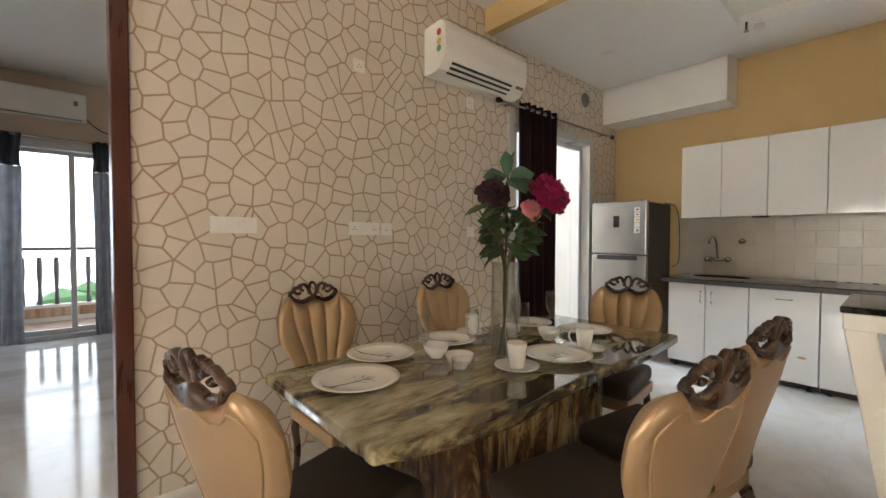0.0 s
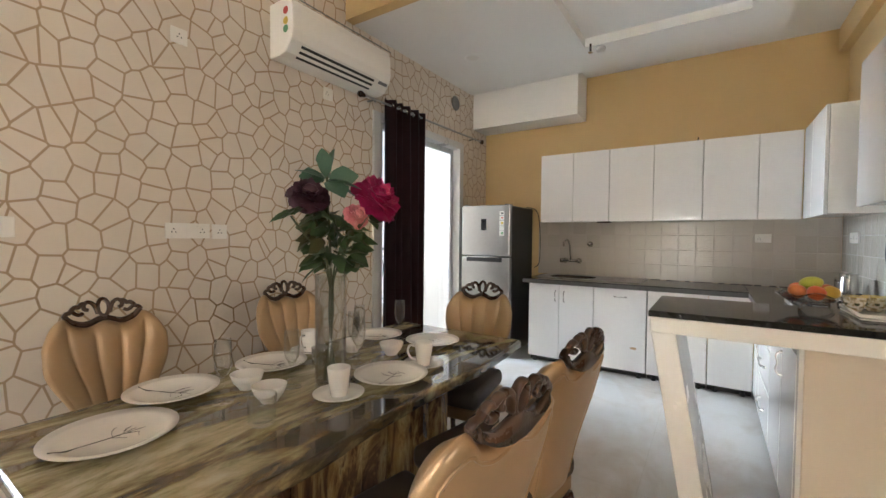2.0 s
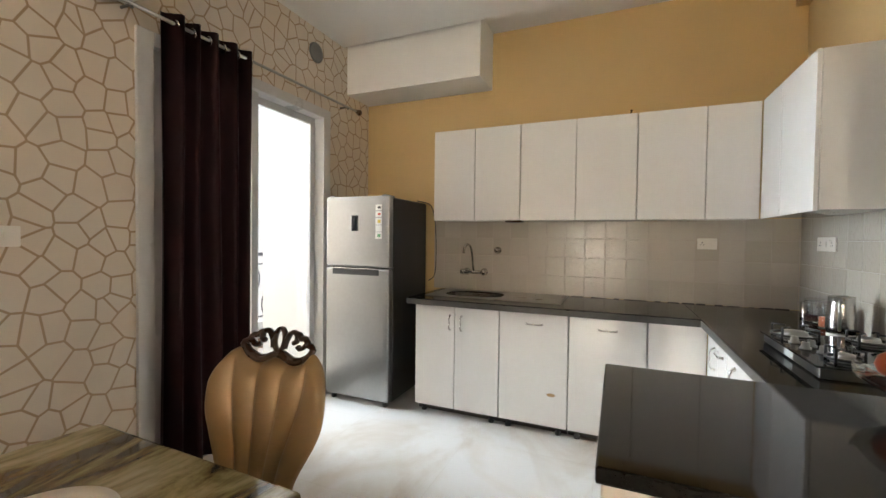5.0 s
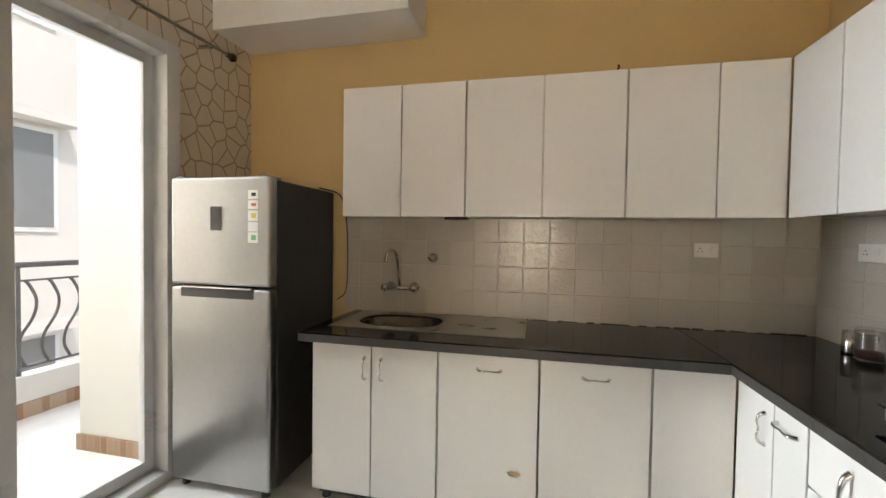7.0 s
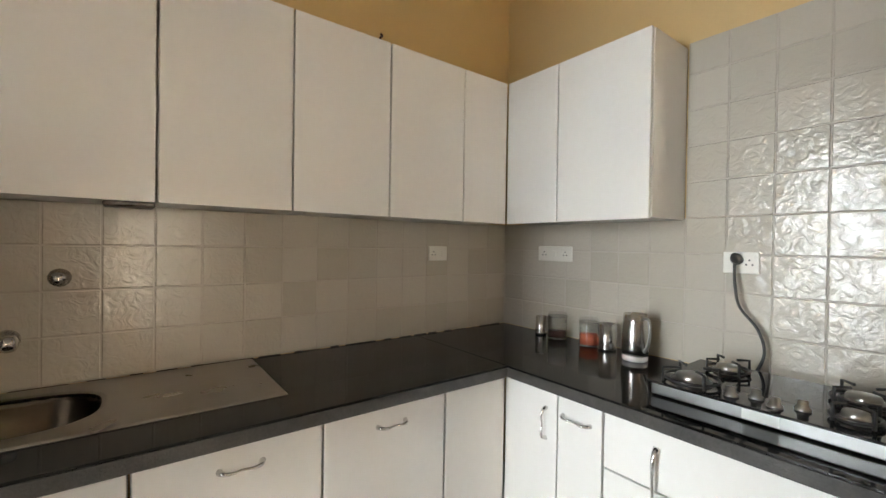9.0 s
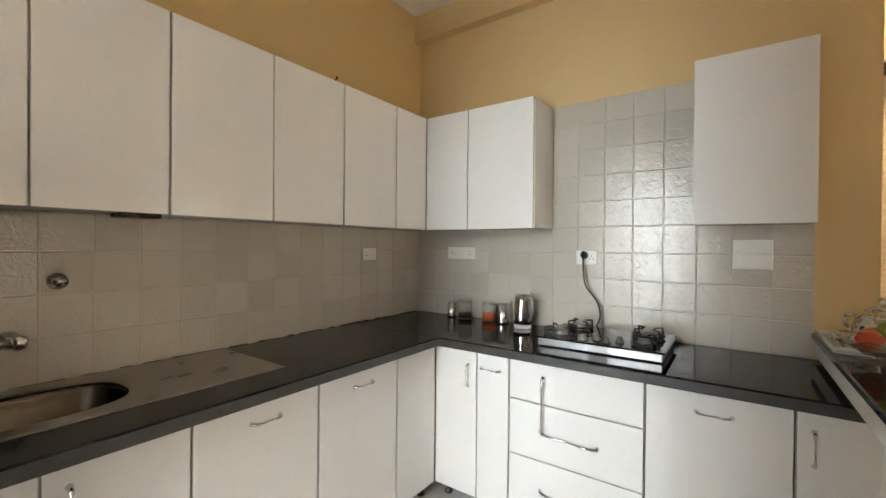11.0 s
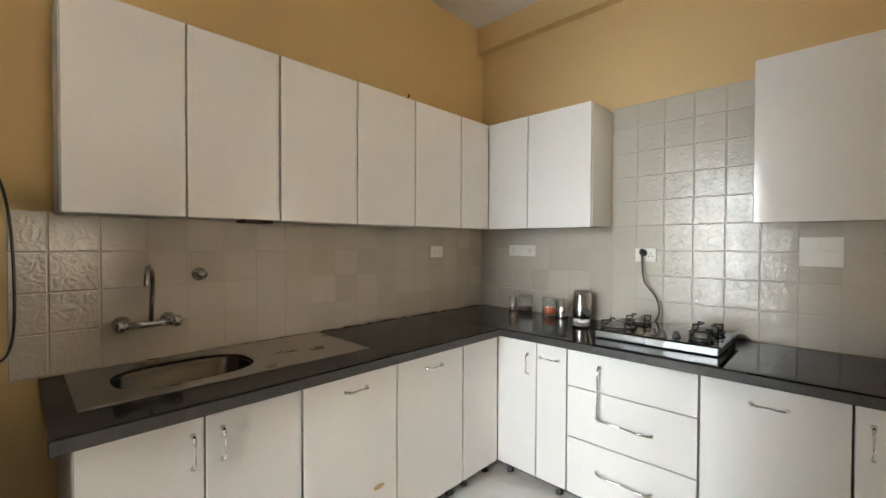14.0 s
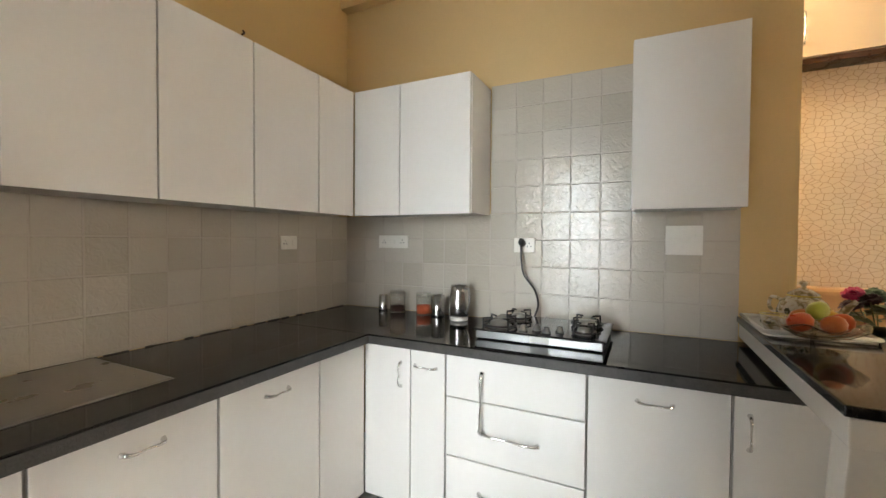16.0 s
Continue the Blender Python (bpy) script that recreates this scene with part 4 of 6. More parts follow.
part("wall", box(7.3, 16.0, 8.0, 9.0, -6, 12), M_OUTWALL, bld)
for z in (-1.6, 1.35, 4.3):
    for x in (8.25, 11.5, 14.2):
        part("window", box(x - 0.45, x + 0.45, 7.96, 8.05, z, z + 1.5, 0.01), M_UPVC, bld)
        part("window_pane", box(x - 0.38, x + 0.38, 7.95, 7.962, z + 0.07, z + 1.43), M_GREYPLASTIC, bld, "dull grey glass")
        part("window_ledge", box(x - 0.6, x + 0.6, 7.65, 8.0, z + 1.55, z + 1.67, 0.01), M_OUTWALL, bld)
structure("ground", box(-60, 60, -60, 80, -6.4, -6.0), M_OUTWALL, "pale paved ground far below")
structure("backdrop_north", box(-3.0, 11.0, 14.0, 14.1, -6, 13), M_NORTHSKY, "bright overcast sky")


# ---- air conditioner, vent, ceiling fittings ----
ac = thing("air_conditioner", "cream-white split air conditioner with dark louvre slots", "air conditioner", (3.87, 2.86, 2.45))


def ac_shell(x0, x1):
    prof = [(N - 0.003, 2.80), (2.79, 2.81), (2.755, 2.79), (2.735, 2.74), (2.73, 2.60), (2.745, 2.54), (2.80, 2.47), (2.86, 2.455), (N - 0.003, 2.455)]
    bm = bmesh.new()
    a = [bm.verts.new((x0, y, z)) for y, z in prof]
    b = [bm.verts.new((x1, y, z)) for y, z in prof]
    n = len(prof)
    bm.faces.new(a)
    bm.faces.new(b[::-1])
    for i in range(n):
        bm.faces.new((a[i], b[i], b[(i + 1) % n], a[(i + 1) % n]))
    bmesh.ops.recalc_face_normals(bm, faces=bm.faces)
    bmesh.ops.bevel(bm, geom=[e for e in bm.edges if e.calc_face_angle(0) > 0.9], offset=0.008, segments=2, affect="EDGES", profile=0.5)
    return bm


part("casing", ac_shell(3.40, 4.34), M_ACW, ac)
part("top_grille", box(3.43, 4.31, 2.79, 2.95, 2.806, 2.816, 0.003), M_BLACK, ac, "dark intake grille")
part("front_seam", box(3.404, 4.336, 2.7285, 2.733, 2.788, 2.794), M_GREYPLASTIC, ac)
slot = Euler((radians(-52), 0, 0)).to_matrix().to_4x4()
for k, (y, z) in enumerate(((2.7605, 2.5185), (2.783, 2.4895), (2.815, 2.4655))):
    part("louvre_slot", turned(box(-0.34, 0.34, -0.009, 0.009, -0.003, 0.003, 0.001, 1), Matrix.Translation((3.83, y, z)) @ Euler((radians(-50 + 14 * k), 0, 0)).to_matrix().to_4x4()), M_BLACK, ac, "dark air slot")
part("sensor_panel", turned(box(-0.05, 0.05, -0.012, 0.012, -0.002, 0.002, 0.001, 1), Matrix.Translation((4.27, 2.757, 2.523)) @ slot), M_GREYPLASTIC, ac)
for z, m in ((2.725, M_REDLAB), (2.66, M_YELLAB), (2.61, M_GREENLAB)):
    part("sticker", turned(lathe([(0, 0.0015), (0.024, 0.0015), (0.024, 0)], 16), Matrix.Translation((3.40, 2.80, z)) @ Euler((0, radians(-90), 0)).to_matrix().to_4x4()), m, ac)
vent = thing("wall_vent", "round grey vent cover in the wallpapered wall", "vent", (5.735, N, 2.805))
part("cover", turned(lathe([(0, 0.004), (0.062, 0.006), (0.075, 0.010), (0.08, 0.0)], 24), Matrix.Translation((5.735, N, 2.805)) @ Euler((radians(90), 0, 0)).to_matrix().to_4x4()), M_GREYPLASTIC, vent, "", True)
cl = thing("ceiling_downlight", "round recessed ceiling downlight, switched off", "downlight", (5.2, 2.4, 3.0))
part("ring", lathe([(0.055, 0.0), (0.07, -0.004), (0.08, -0.001), (0.08, 0.0)], 24, (5.2, 2.45, 2.9995)), M_WHITE, cl, "", True)
part("lens", lathe([(0, -0.001), (0.055, -0.001)], 24, (5.2, 2.45, 2.9995)), M_SWITCH, cl)
sp = thing("fire_sprinkler", "small metal fire sprinkler and white detector under the ceiling", "sprinkler", (5.55, 1.46, 3.0))
part("pipe", tube([(5.50, 1.44, 3.0), (5.50, 1.44, 2.93)], 0.009, 8), M_CARVED, sp)
part("deflector", lathe([(0, 0), (0.02, 0), (0.02, 0.004), (0, 0.004)], 12, (5.50, 1.44, 2.925)), M_CHROME, sp)
det = thing("smoke_detector", "small round white detector on the ceiling", "detector", (5.62, 1.38, 2.97))
part("housing", lathe([(0, 0), (0.035, 0), (0.042, 0.012), (0.042, 0.03), (0, 0.03)], 18, (5.62, 1.38, 2.97)), M_SWITCH, det, "", True)

# ---- dining table ----
table = thing("dining_table", "dining table with a streaked onyx top on a stone pedestal", "table", (2.86, 1.73, 0))


def live_edge():
    s = [(1.95, 1.395), (2.12, 1.335), (2.36, 1.300), (2.62, 1.318), (2.95, 1.322), (3.25, 1.305), (3.55, 1.318), (3.765, 1.335)]
    n = [(3.785, 2.12), (3.5, 2.15), (3.1, 2.135), (2.7, 2.15), (2.3, 2.14), (1.955, 2.13)]
    a = [(p.x, p.y) for p in smoothed([(x, y, 0) for x, y in s], 6)]
    b = [(p.x, p.y) for p in smoothed([(x, y, 0) for x, y in n], 6)]
    return a + b


part("tabletop", prism(live_edge(), 0.716, 0.76, 0.012, 3), M_ONYX, table, "glossy green-brown streaked onyx slab")
for k in range(7):
    x0 = 2.36 + k * 0.145
    rr = random.Random(k)
    part("pedestal_stave", prism([(x0 + 0.002, 1.53 + rr.uniform(0, 0.025)), (x0 + 0.07, 1.515 + rr.uniform(0, 0.02)), (x0 + 0.143, 1.53 + rr.uniform(0, 0.025)), (x0 + 0.143, 1.93), (x0 + 0.002, 1.93)], 0.0, 0.714, 0.008), M_PETRI, table, "brown and ochre petrified-wood block")


# ---- dining chairs ----
def back_top(x):
    """Height of the back's upper edge: broad shoulders and a scooped notch for the crest."""
    ax = abs(x)
    notch = min(1.0, max(0.0, (0.158 - ax) / 0.035))
    notch = notch * notch * (3 - 2 * notch)
    corner = max(0.0, (ax - 0.15) / 0.10)
    return 0.925 - 0.034 * notch - 0.010 * notch * math.cos(ax / 0.075 * math.pi - math.pi) - 0.105 * min(1.0, corner) ** 2.4


def chair_back():
    """The shouldered shell back. Local: +y is the front."""
    nu, nv = 72, 24
    bm = bmesh.new()

    def width(v):
        k = min(1.0, max(0.0, (v - 0.22) / 0.60))
        return 0.152 + 0.098 * k * k * (3 - 2 * k)

    def pt(u, v, back):
        x = u * width(v)
        z = 0.42 + v * (back_top(u * 0.25) - 0.42)
        yc = -0.225 + (0.022 * u * u + 0.022 * u ** 6) * (0.5 + 0.5 * v) - 0.113 * (z - 0.42) / 0.5
        edge = math.sqrt(max(0.0, 1 - abs(u) ** 10)) * math.sqrt(max(0.0, 1 - max(0.0, (v - 0.55) / 0.45) ** 12))
        th = 0.007 + 0.017 * edge
        if back:
            rim = max(0.0, 1 - abs(max(abs(u) - 0.93, v - 0.955)) / 0.06) * edge
            return (x, yc - th - 0.007 * rim, z)
        a = abs(math.cos(math.pi * 2.5 * u * (1.15 - 0.2 * v)))
        flute = 0.020 * math.sqrt(a) * edge * (0.5 + 0.5 * min(1.0, v / 0.8))
        return (x, yc + th - 0.012 + flute + 0.006 * edge, z)

    grids = {}
    for b in (False, True):
        grids[b] = [[bm.verts.new(pt(-1 + 2 * i / nu, j / nv, b)) for i in range(nu + 1)] for j in range(nv + 1)]
        for j in range(nv):
            for i in range(nu):
                bm.faces.new((grids[b][j][i], grids[b][j][i + 1], grids[b][j + 1][i + 1], grids[b][j + 1][i]))
    f, k = grids[False], grids[True]
    for j in range(nv):
        for i in (0, nu):
            bm.faces.new((f[j][i], f[j + 1][i], k[j + 1][i], k[j][i]))
    for i in range(nu):
        for j in (0, nv):
            bm.faces.new((f[j][i], f[j][i + 1], k[j][i + 1], k[j][i]))
    bmesh.ops.recalc_face_normals(bm, faces=bm.faces)
    piping = []
    for q in range(81):
        s = q / 80
        if s < 0.3:
            u, v = -0.86, 0.05 + 0.82 * s / 0.3
        elif s < 0.7:
            u = -0.86 + 1.72 * (s - 0.3) / 0.4
            v = 0.87 + 0.05 * (1 - abs(u / 0.86) ** 6)
        else:
            u, v = 0.86, 0.05 + 0.82 * (1 - s) / 0.3
        piping.append(Vector(pt(u, v, True)) + Vector((0, -0.001, 0)))
    return bm, tube(piping, 0.0045, 6)


def arc_place(x, z):
    """A point on the back's middle surface near its top."""
    u = x / 0.25
    return Vector((x, -0.338 + 0.022 * u * u - 0.22 * (z - 0.92), z))


def crest():
    """A pierced plank let into the notch: a ring, two curled hearts and side scrolls over a scalloped rail."""
    bm = bmesh.new()
    deep = 0.012

    def run(points, r, closed=False):
        mean = sum(r) / len(r) if isinstance(r, list) else r
        before = len(bm.verts)
        tube([arc_place(p, q) for p, q in points], r, 10, closed, bm=bm)
        bm.verts.ensure_lookup_table()
        for v in bm.verts[before:]:
            c = arc_place(v.co.x, v.co.z).y
            k = max(-1.0, min(1.0, (v.co.y - c) / mean))
            v.co.y = c - 0.008 + deep * math.copysign(abs(k) ** 0.6, k)

    run([(0.022 * math.cos(2 * math.pi * i / 24), 0.957 + 0.036 * math.sin(2 * math.pi * i / 24)) for i in range(24)], 0.0075, True)
    for s in (-1, 1):
        heart = smoothed([(0.024, 0.930, 0), (0.030, 0.955, 0), (0.042, 0.976, 0), (0.060, 0.984, 0), (0.076, 0.974, 0), (0.076, 0.956, 0), (0.062, 0.950, 0)], 3)
        run([(s * p.x, p.y) for p in heart], [0.0088] * len(heart))
        outer = smoothed([(0.070, 0.978, 0), (0.084, 0.978, 0), (0.098, 0.966, 0), (0.110, 0.968, 0), (0.122, 0.960, 0), (0.132, 0.948, 0), (0.146, 0.944, 0), (0.156, 0.930, 0)], 3)
        run([(s * p.x, p.y) for p in outer], [0.0095] * len(outer))
        curl = smoothed([(0.122, 0.950, 0), (0.108, 0.938, 0), (0.094, 0.934, 0), (0.082, 0.940, 0)], 3)
        run([(s * p.x, p.y) for p in curl], [0.008] * len(curl))
    rail = [-0.156 + 0.312 * i / 36 for i in range(37)]
    run([(x, back_top(x) + 0.008) for x in rail], [0.0095] * 37)
    # the wooden tongue let into the rear of the back
    n = 24
    fr, re = [], []
    for i in range(n + 1):
        x = -0.140 + 0.28 * i / n
        q = abs(x) / 0.140
        p, r = arc_place(x, 0.862 + 0.045 * q * q), arc_place(x, back_top(x) + 0.022)
        fr.append([bm.verts.new(p + Vector((0, -0.010, 0))), bm.verts.new(r + Vector((0, -0.002, 0)))])
        re.append([bm.verts.new(p + Vector((0, -0.030, 0))), bm.verts.new(r + Vector((0, -0.021, 0)))])
    for i in range(n):
        for g in (fr, re):
            bm.faces.new((g[i][0], g[i + 1][0], g[i + 1][1], g[i][1]))
        for k in (0, 1):
            bm.faces.new((fr[i][k], fr[i + 1][k], re[i + 1][k], re[i][k]))
    for i in (0, n):
        bm.faces.new((fr[i][0], fr[i][1], re[i][1], re[i][0]))
    bmesh.ops.recalc_face_normals(bm, faces=bm.faces)
    return bm


def seat():
    bm = box(-0.235, 0.235, -0.24, 0.25, 0.40, 0.49, 0.035, 4)
    for v in bm.verts:
        if v.co.z > 0.46:
            v.co.z += 0.015 * (1 - (v.co.x / 0.235) ** 2) * (1 - (v.co.y / 0.25) ** 2)
        v.co.x *= 0.88 + 0.12 * (v.co.y + 0.24) / 0.49
    return bm


chair = thing("dining_chair", "gold leatherette dining chair with fluted back and carved crest", "chair", group="chairs round the dining table")
shell, pipe = chair_back()
bk = part("backrest", shell, M_GOLD, chair, "gold leatherette balloon back", True)
part("piping", pipe, M_GOLD, bk, "", True)
part("crest", crest(), M_CARVED, chair, "pierced dark carved wooden crest", True)
part("seat", seat(), M_SEAT, chair, "dark brown padded seat", True)
part("apron", box(-0.215, 0.215, -0.22, 0.225, 0.335, 0.398, 0.01), M_GOLD, chair)
for x, y, k in ((-0.185, 0.195, 1), (0.185, 0.195, 1), (-0.16, -0.22, -1), (0.16, -0.22, -1)):
    part("leg", tube(smoothed([(x, y, 0.345), (x * 1.08, y + 0.02 * k, 0.27), (x * 1.03, y + 0.01 * k, 0.15), (x * 1.06, y + 0.03 * k, 0.012), (x * 1.08, y + 0.045 * k, 0.0)], 5), [0.026 - 0.013 * i / 20 for i in range(21)], 10), M_CARVED, chair, "dark tapered cabriole leg", True)


def place_chair(x, y, deg, first=False):
    """x, y of the crest's middle; deg: the way the chair faces (0 = +y)."""
    a = radians(deg)
    m = pose(x - 0.335 * math.sin(a), y + 0.335 * math.cos(a), 0, 0, 0, deg) @ Matrix.Diagonal((0.95, 1, 1.008, 1))
    if first:
        chair.matrix_basis = m
        return chair
    return copy_thing(chair, m)


place_chair(2.546, 0.86, -10, True)     # bar side
place_chair(3.086, 0.852, -10)
place_chair(2.44, 2.765, 181)          # wallpaper side
place_chair(3.36, 2.75, 176)
place_chair(4.107, 1.755, 96)           # balcony end
place_chair(1.646, 1.63, -76)           # living room end

# ---- tableware ----
TZ = 0.761


def on_table(name, x, y, label, category, group=""):
    return thing(name, label, category, (x, y, TZ), group)


def twig(cx, cy, z, r, ang):
    """A printed twig across a plate, as a thin raised print."""
    bm = bmesh.new()
    c, s = math.cos(ang), math.sin(ang)
    P = lambda a, b: (cx + (a * c - b * s) * r, cy + (a * s + b * c) * r, z + 0.014 * max(0.0, math.hypot(a, b) - 0.62) / 0.34)
    stalk = smoothed([P(-0.93, 0.22), P(-0.72, 0.16), P(-0.48, 0.15), P(-0.2, 0.04), P(0.15, -0.08)], 5)
    tube(stalk, [0.0030 - 0.0018 * i / (len(stalk) - 1) for i in range(len(stalk))], 4, bm=bm, flat=0.4)
    for a, b in (((0.15, -0.08), (0.35, 0.12)), ((0.15, -0.08), (0.42, -0.05)), ((0.15, -0.08), (0.32, -0.26)), ((0.0, 0.0), (0.12, 0.2)), ((0.25, 0.02), (0.45, 0.1)), ((0.2, -0.1), (0.5, -0.2)), ((-0.05, -0.02), (0.05, -0.3)), ((0.12, 0.2), (0.3, 0.33)), ((0.32, -0.26), (0.2, -0.42))):
        tube([P(*a), P((a[0] + b[0]) / 2, (a[1] + b[1]) / 2 + 0.02), P(*b)], 0.0009, 4, bm=bm)
    return bm


def plate(x, y, r, ang=0.0):
    t = on_table("plate", x, y, "white china dinner plate with a grey twig print", "plate", "plates on the dining table")
    part("dish", lathe([(0, 0.004), (0.5 * r, 0.004), (0.62 * r, 0.006), (0.8 * r, 0.016), (r, 0.024), (r, 0.027), (0.8 * r, 0.020), (0.64 * r, 0.0105), (0.3 * r, 0.008), (0, 0.008)], 48, (x, y, TZ - 0.0035)), M_CHINA, t, "", True)
    part("twig_print", twig(x, y, TZ + 0.0055, r * 0.92, ang), M_TWIG, t, "grey printed twig")


for x, y, r, a in ((2.155, 1.815, 0.148, 0.3), (2.39, 2.02, 0.140, -0.8), (2.76, 2.015, 0.138, -0.8), (2.93, 1.52, 0.140, 0.6), (3.44, 1.68, 0.135, 0.7), (3.37, 1.99, 0.132, -0.6)):
    plate(x, y, r, a)


def mug(x, y, saucer=True, ang=-0.6):
    if saucer:
        s = on_table("saucer", x, y, "white china saucer under a mug", "saucer", "saucers on the dining table")
        part("dish", lathe([(0, 0.003), (0.04, 0.003), (0.055, 0.006), (0.085, 0.016), (0.085, 0.019), (0.055, 0.010), (0.03, 0.007), (0, 0.007)], 40, (x, y, TZ - 0.0025)), M_CHINA, s, "", True)
    z = TZ + (0.0048 if saucer else 0.0)
    t = thing("mug", "white china mug with a grey twig print", "mug", (x, y, z), "mugs on the dining table")
    part("body", lathe([(0, 0), (0.026, 0), (0.028, 0.004), (0.034, 0.05), (0.039, 0.095), (0.037, 0.096), (0.032, 0.05), (0.026, 0.007), (0, 0.007)], 32, (x, y, z)), M_CHINA, t, "", True)
    c, s_ = math.cos(ang), math.sin(ang)
    part("handle", tube(smoothed([(x + c * q, y + s_ * q, z + h) for q, h in ((0.036, 0.078), (0.058, 0.080), (0.066, 0.055), (0.052, 0.028), (0.031, 0.022))], 4), 0.0048, 8), M_CHINA, t, "", True)
    tw = tube(smoothed([(x - s_ * 0 + 0.0335 * math.cos(ang - 1.3), y + 0.0335 * math.sin(ang - 1.3), z + 0.02), (x + 0.036 * math.cos(ang - 1.5), y + 0.036 * math.sin(ang - 1.5), z + 0.045), (x + 0.0375 * math.cos(ang - 1.3), y + 0.0375 * math.sin(ang - 1.3), z + 0.07)], 4), 0.0014, 4)
    part("twig_print", tw, M_TWIG, t, "grey printed twig")


mug(2.69, 1.545, True, 0.6)
mug(3.12, 1.505, True, 2.2)
mug(2.985, 2.06, True, 3.4)


def bowl(x, y, r=0.055, h=0.055):
    t = on_table("bowl", x, y, "small white china bowl", "bowl", "bowls on the dining table")
    part("body", lathe([(0, 0), (0.5 * r, 0), (0.52 * r, 0.006), (0.85 * r, 0.5 * h), (r, h), (0.96 * r, h), (0.8 * r, 0.5 * h), (0.45 * r, 0.01), (0, 0.009)], 36, (x, y, TZ)), M_CHINA, t, "", True)


for x, y in ((2.56, 1.865), (2.535, 1.70), (3.17, 1.722), (3.10, 1.90)):
    bowl(x, y)


def flute(x, y):
    t = on_table("champagne_flute", x, y, "clear stemmed champagne flute", "glass", "flutes on the dining table")
    part("glass", lathe([(0, 0), (0.032, 0), (0.032, 0.002), (0.006, 0.007), (0.004, 0.02), (0.004, 0.075), (0.012, 0.085), (0.024, 0.11), (0.027, 0.15), (0.024, 0.205), (0.0228, 0.205), (0.0256, 0.15), (0.0225, 0.112), (0.010, 0.089), (0, 0.087)], 28, (x, y, TZ)), M_GLASS, t, "", True)


for x, y in ((2.445, 1.81), (2.655, 1.745), (2.95, 1.71), (3.175, 1.93), (3.41, 2.03 - 0.16), (3.03, 1.82)):
    flute(x, y)


def tumbler(x, y):
    t = on_table("tumbler", x, y, "cut-glass tumbler with a faceted lower half", "glass", "tumblers on the dining table")
    bm = lathe([(0, 0), (0.030, 0), (0.034, 0.004), (0.036, 0.012), (0.034, 0.022), (0.037, 0.032), (0.0355, 0.044), (0.039, 0.054), (0.040, 0.085), (0.038, 0.085), (0.036, 0.05), (0.030, 0.012), (0, 0.010)], 24, (x, y, TZ))
    for v in bm.verts:
        d = Vector((v.co.x - x, v.co.y - y))
        if 0.006 < v.co.z - TZ < 0.05 and d.length > 0.031:
            k = 1 + 0.035 * math.cos(12 * math.atan2(d.y, d.x))
            v.co.x, v.co.y = x + d.x * k, y + d.y * k
    part("glass", bm, M_GLASS, t, "", True)


tumbler(2.425, 1.57)
tumbler(2.86, 1.83)

# ---- vase and flowers ----
VX, VY = 2.757, 1.66
vase = on_table("flower_vase", VX, VY, "tall clear glass cylinder vase with artificial flowers", "vase")
part("glass", lathe([(0, 0), (0.054, 0), (0.055, 0.004), (0.055, 0.40), (0.052, 0.40), (0.052, 0.014), (0, 0.014)], 40, (VX, VY, TZ)), M_GLASS, vase, "clear glass cylinder", True)
part("thick_base", lathe([(0, 0.0145), (0.0515, 0.0145), (0.0515, 0.022), (0, 0.022)], 32, (VX, VY, TZ)), M_GLASS, vase, "thick glass foot", True)
rf = random.Random(11)


def stem(top, foot):
    mid = Vector((VX + (top[0] - VX) * 0.16, VY + (top[1] - VY) * 0.16, TZ + 0.43))
    return smoothed([(VX + foot[0], VY + foot[1], TZ + 0.02), (VX - foot[0] * 0.2, VY - foot[1] * 0.2, TZ + 0.22), mid, Vector(top)], 6)


def leaf(base, direction, length, width, droop=0.3):
    d = Vector(direction).normalized()
    side = d.cross(Vector((0, 0, 1)))
    side = side.normalized() if side.length > 1e-3 else Vector((1, 0, 0))
    side.rotate(Matrix.Rotation(rf.uniform(-1.25, 1.25), 3, d))
    up = side.cross(d)
    bm = bmesh.new()
    rows, n = [], 7
    for i in range(n + 1):
        f = i / n
        w = width * math.sin(math.pi * min(1, f * 0.97 + 0.02)) ** 0.75 * (1 + 0.10 * math.sin(f * 13))
        c = Vector(base) + d * length * f - Vector((0, 0, droop * length * f * f))
        rows.append([bm.verts.new(c + side * w * k + up * (0.22 * abs(k) * w)) for k in (-1, -0.45, 0, 0.45, 1)])
    for a, b in zip(rows, rows[1:]):
        for i in range(4):
            bm.faces.new((a[i], a[i + 1], b[i + 1], b[i]))
    return bm


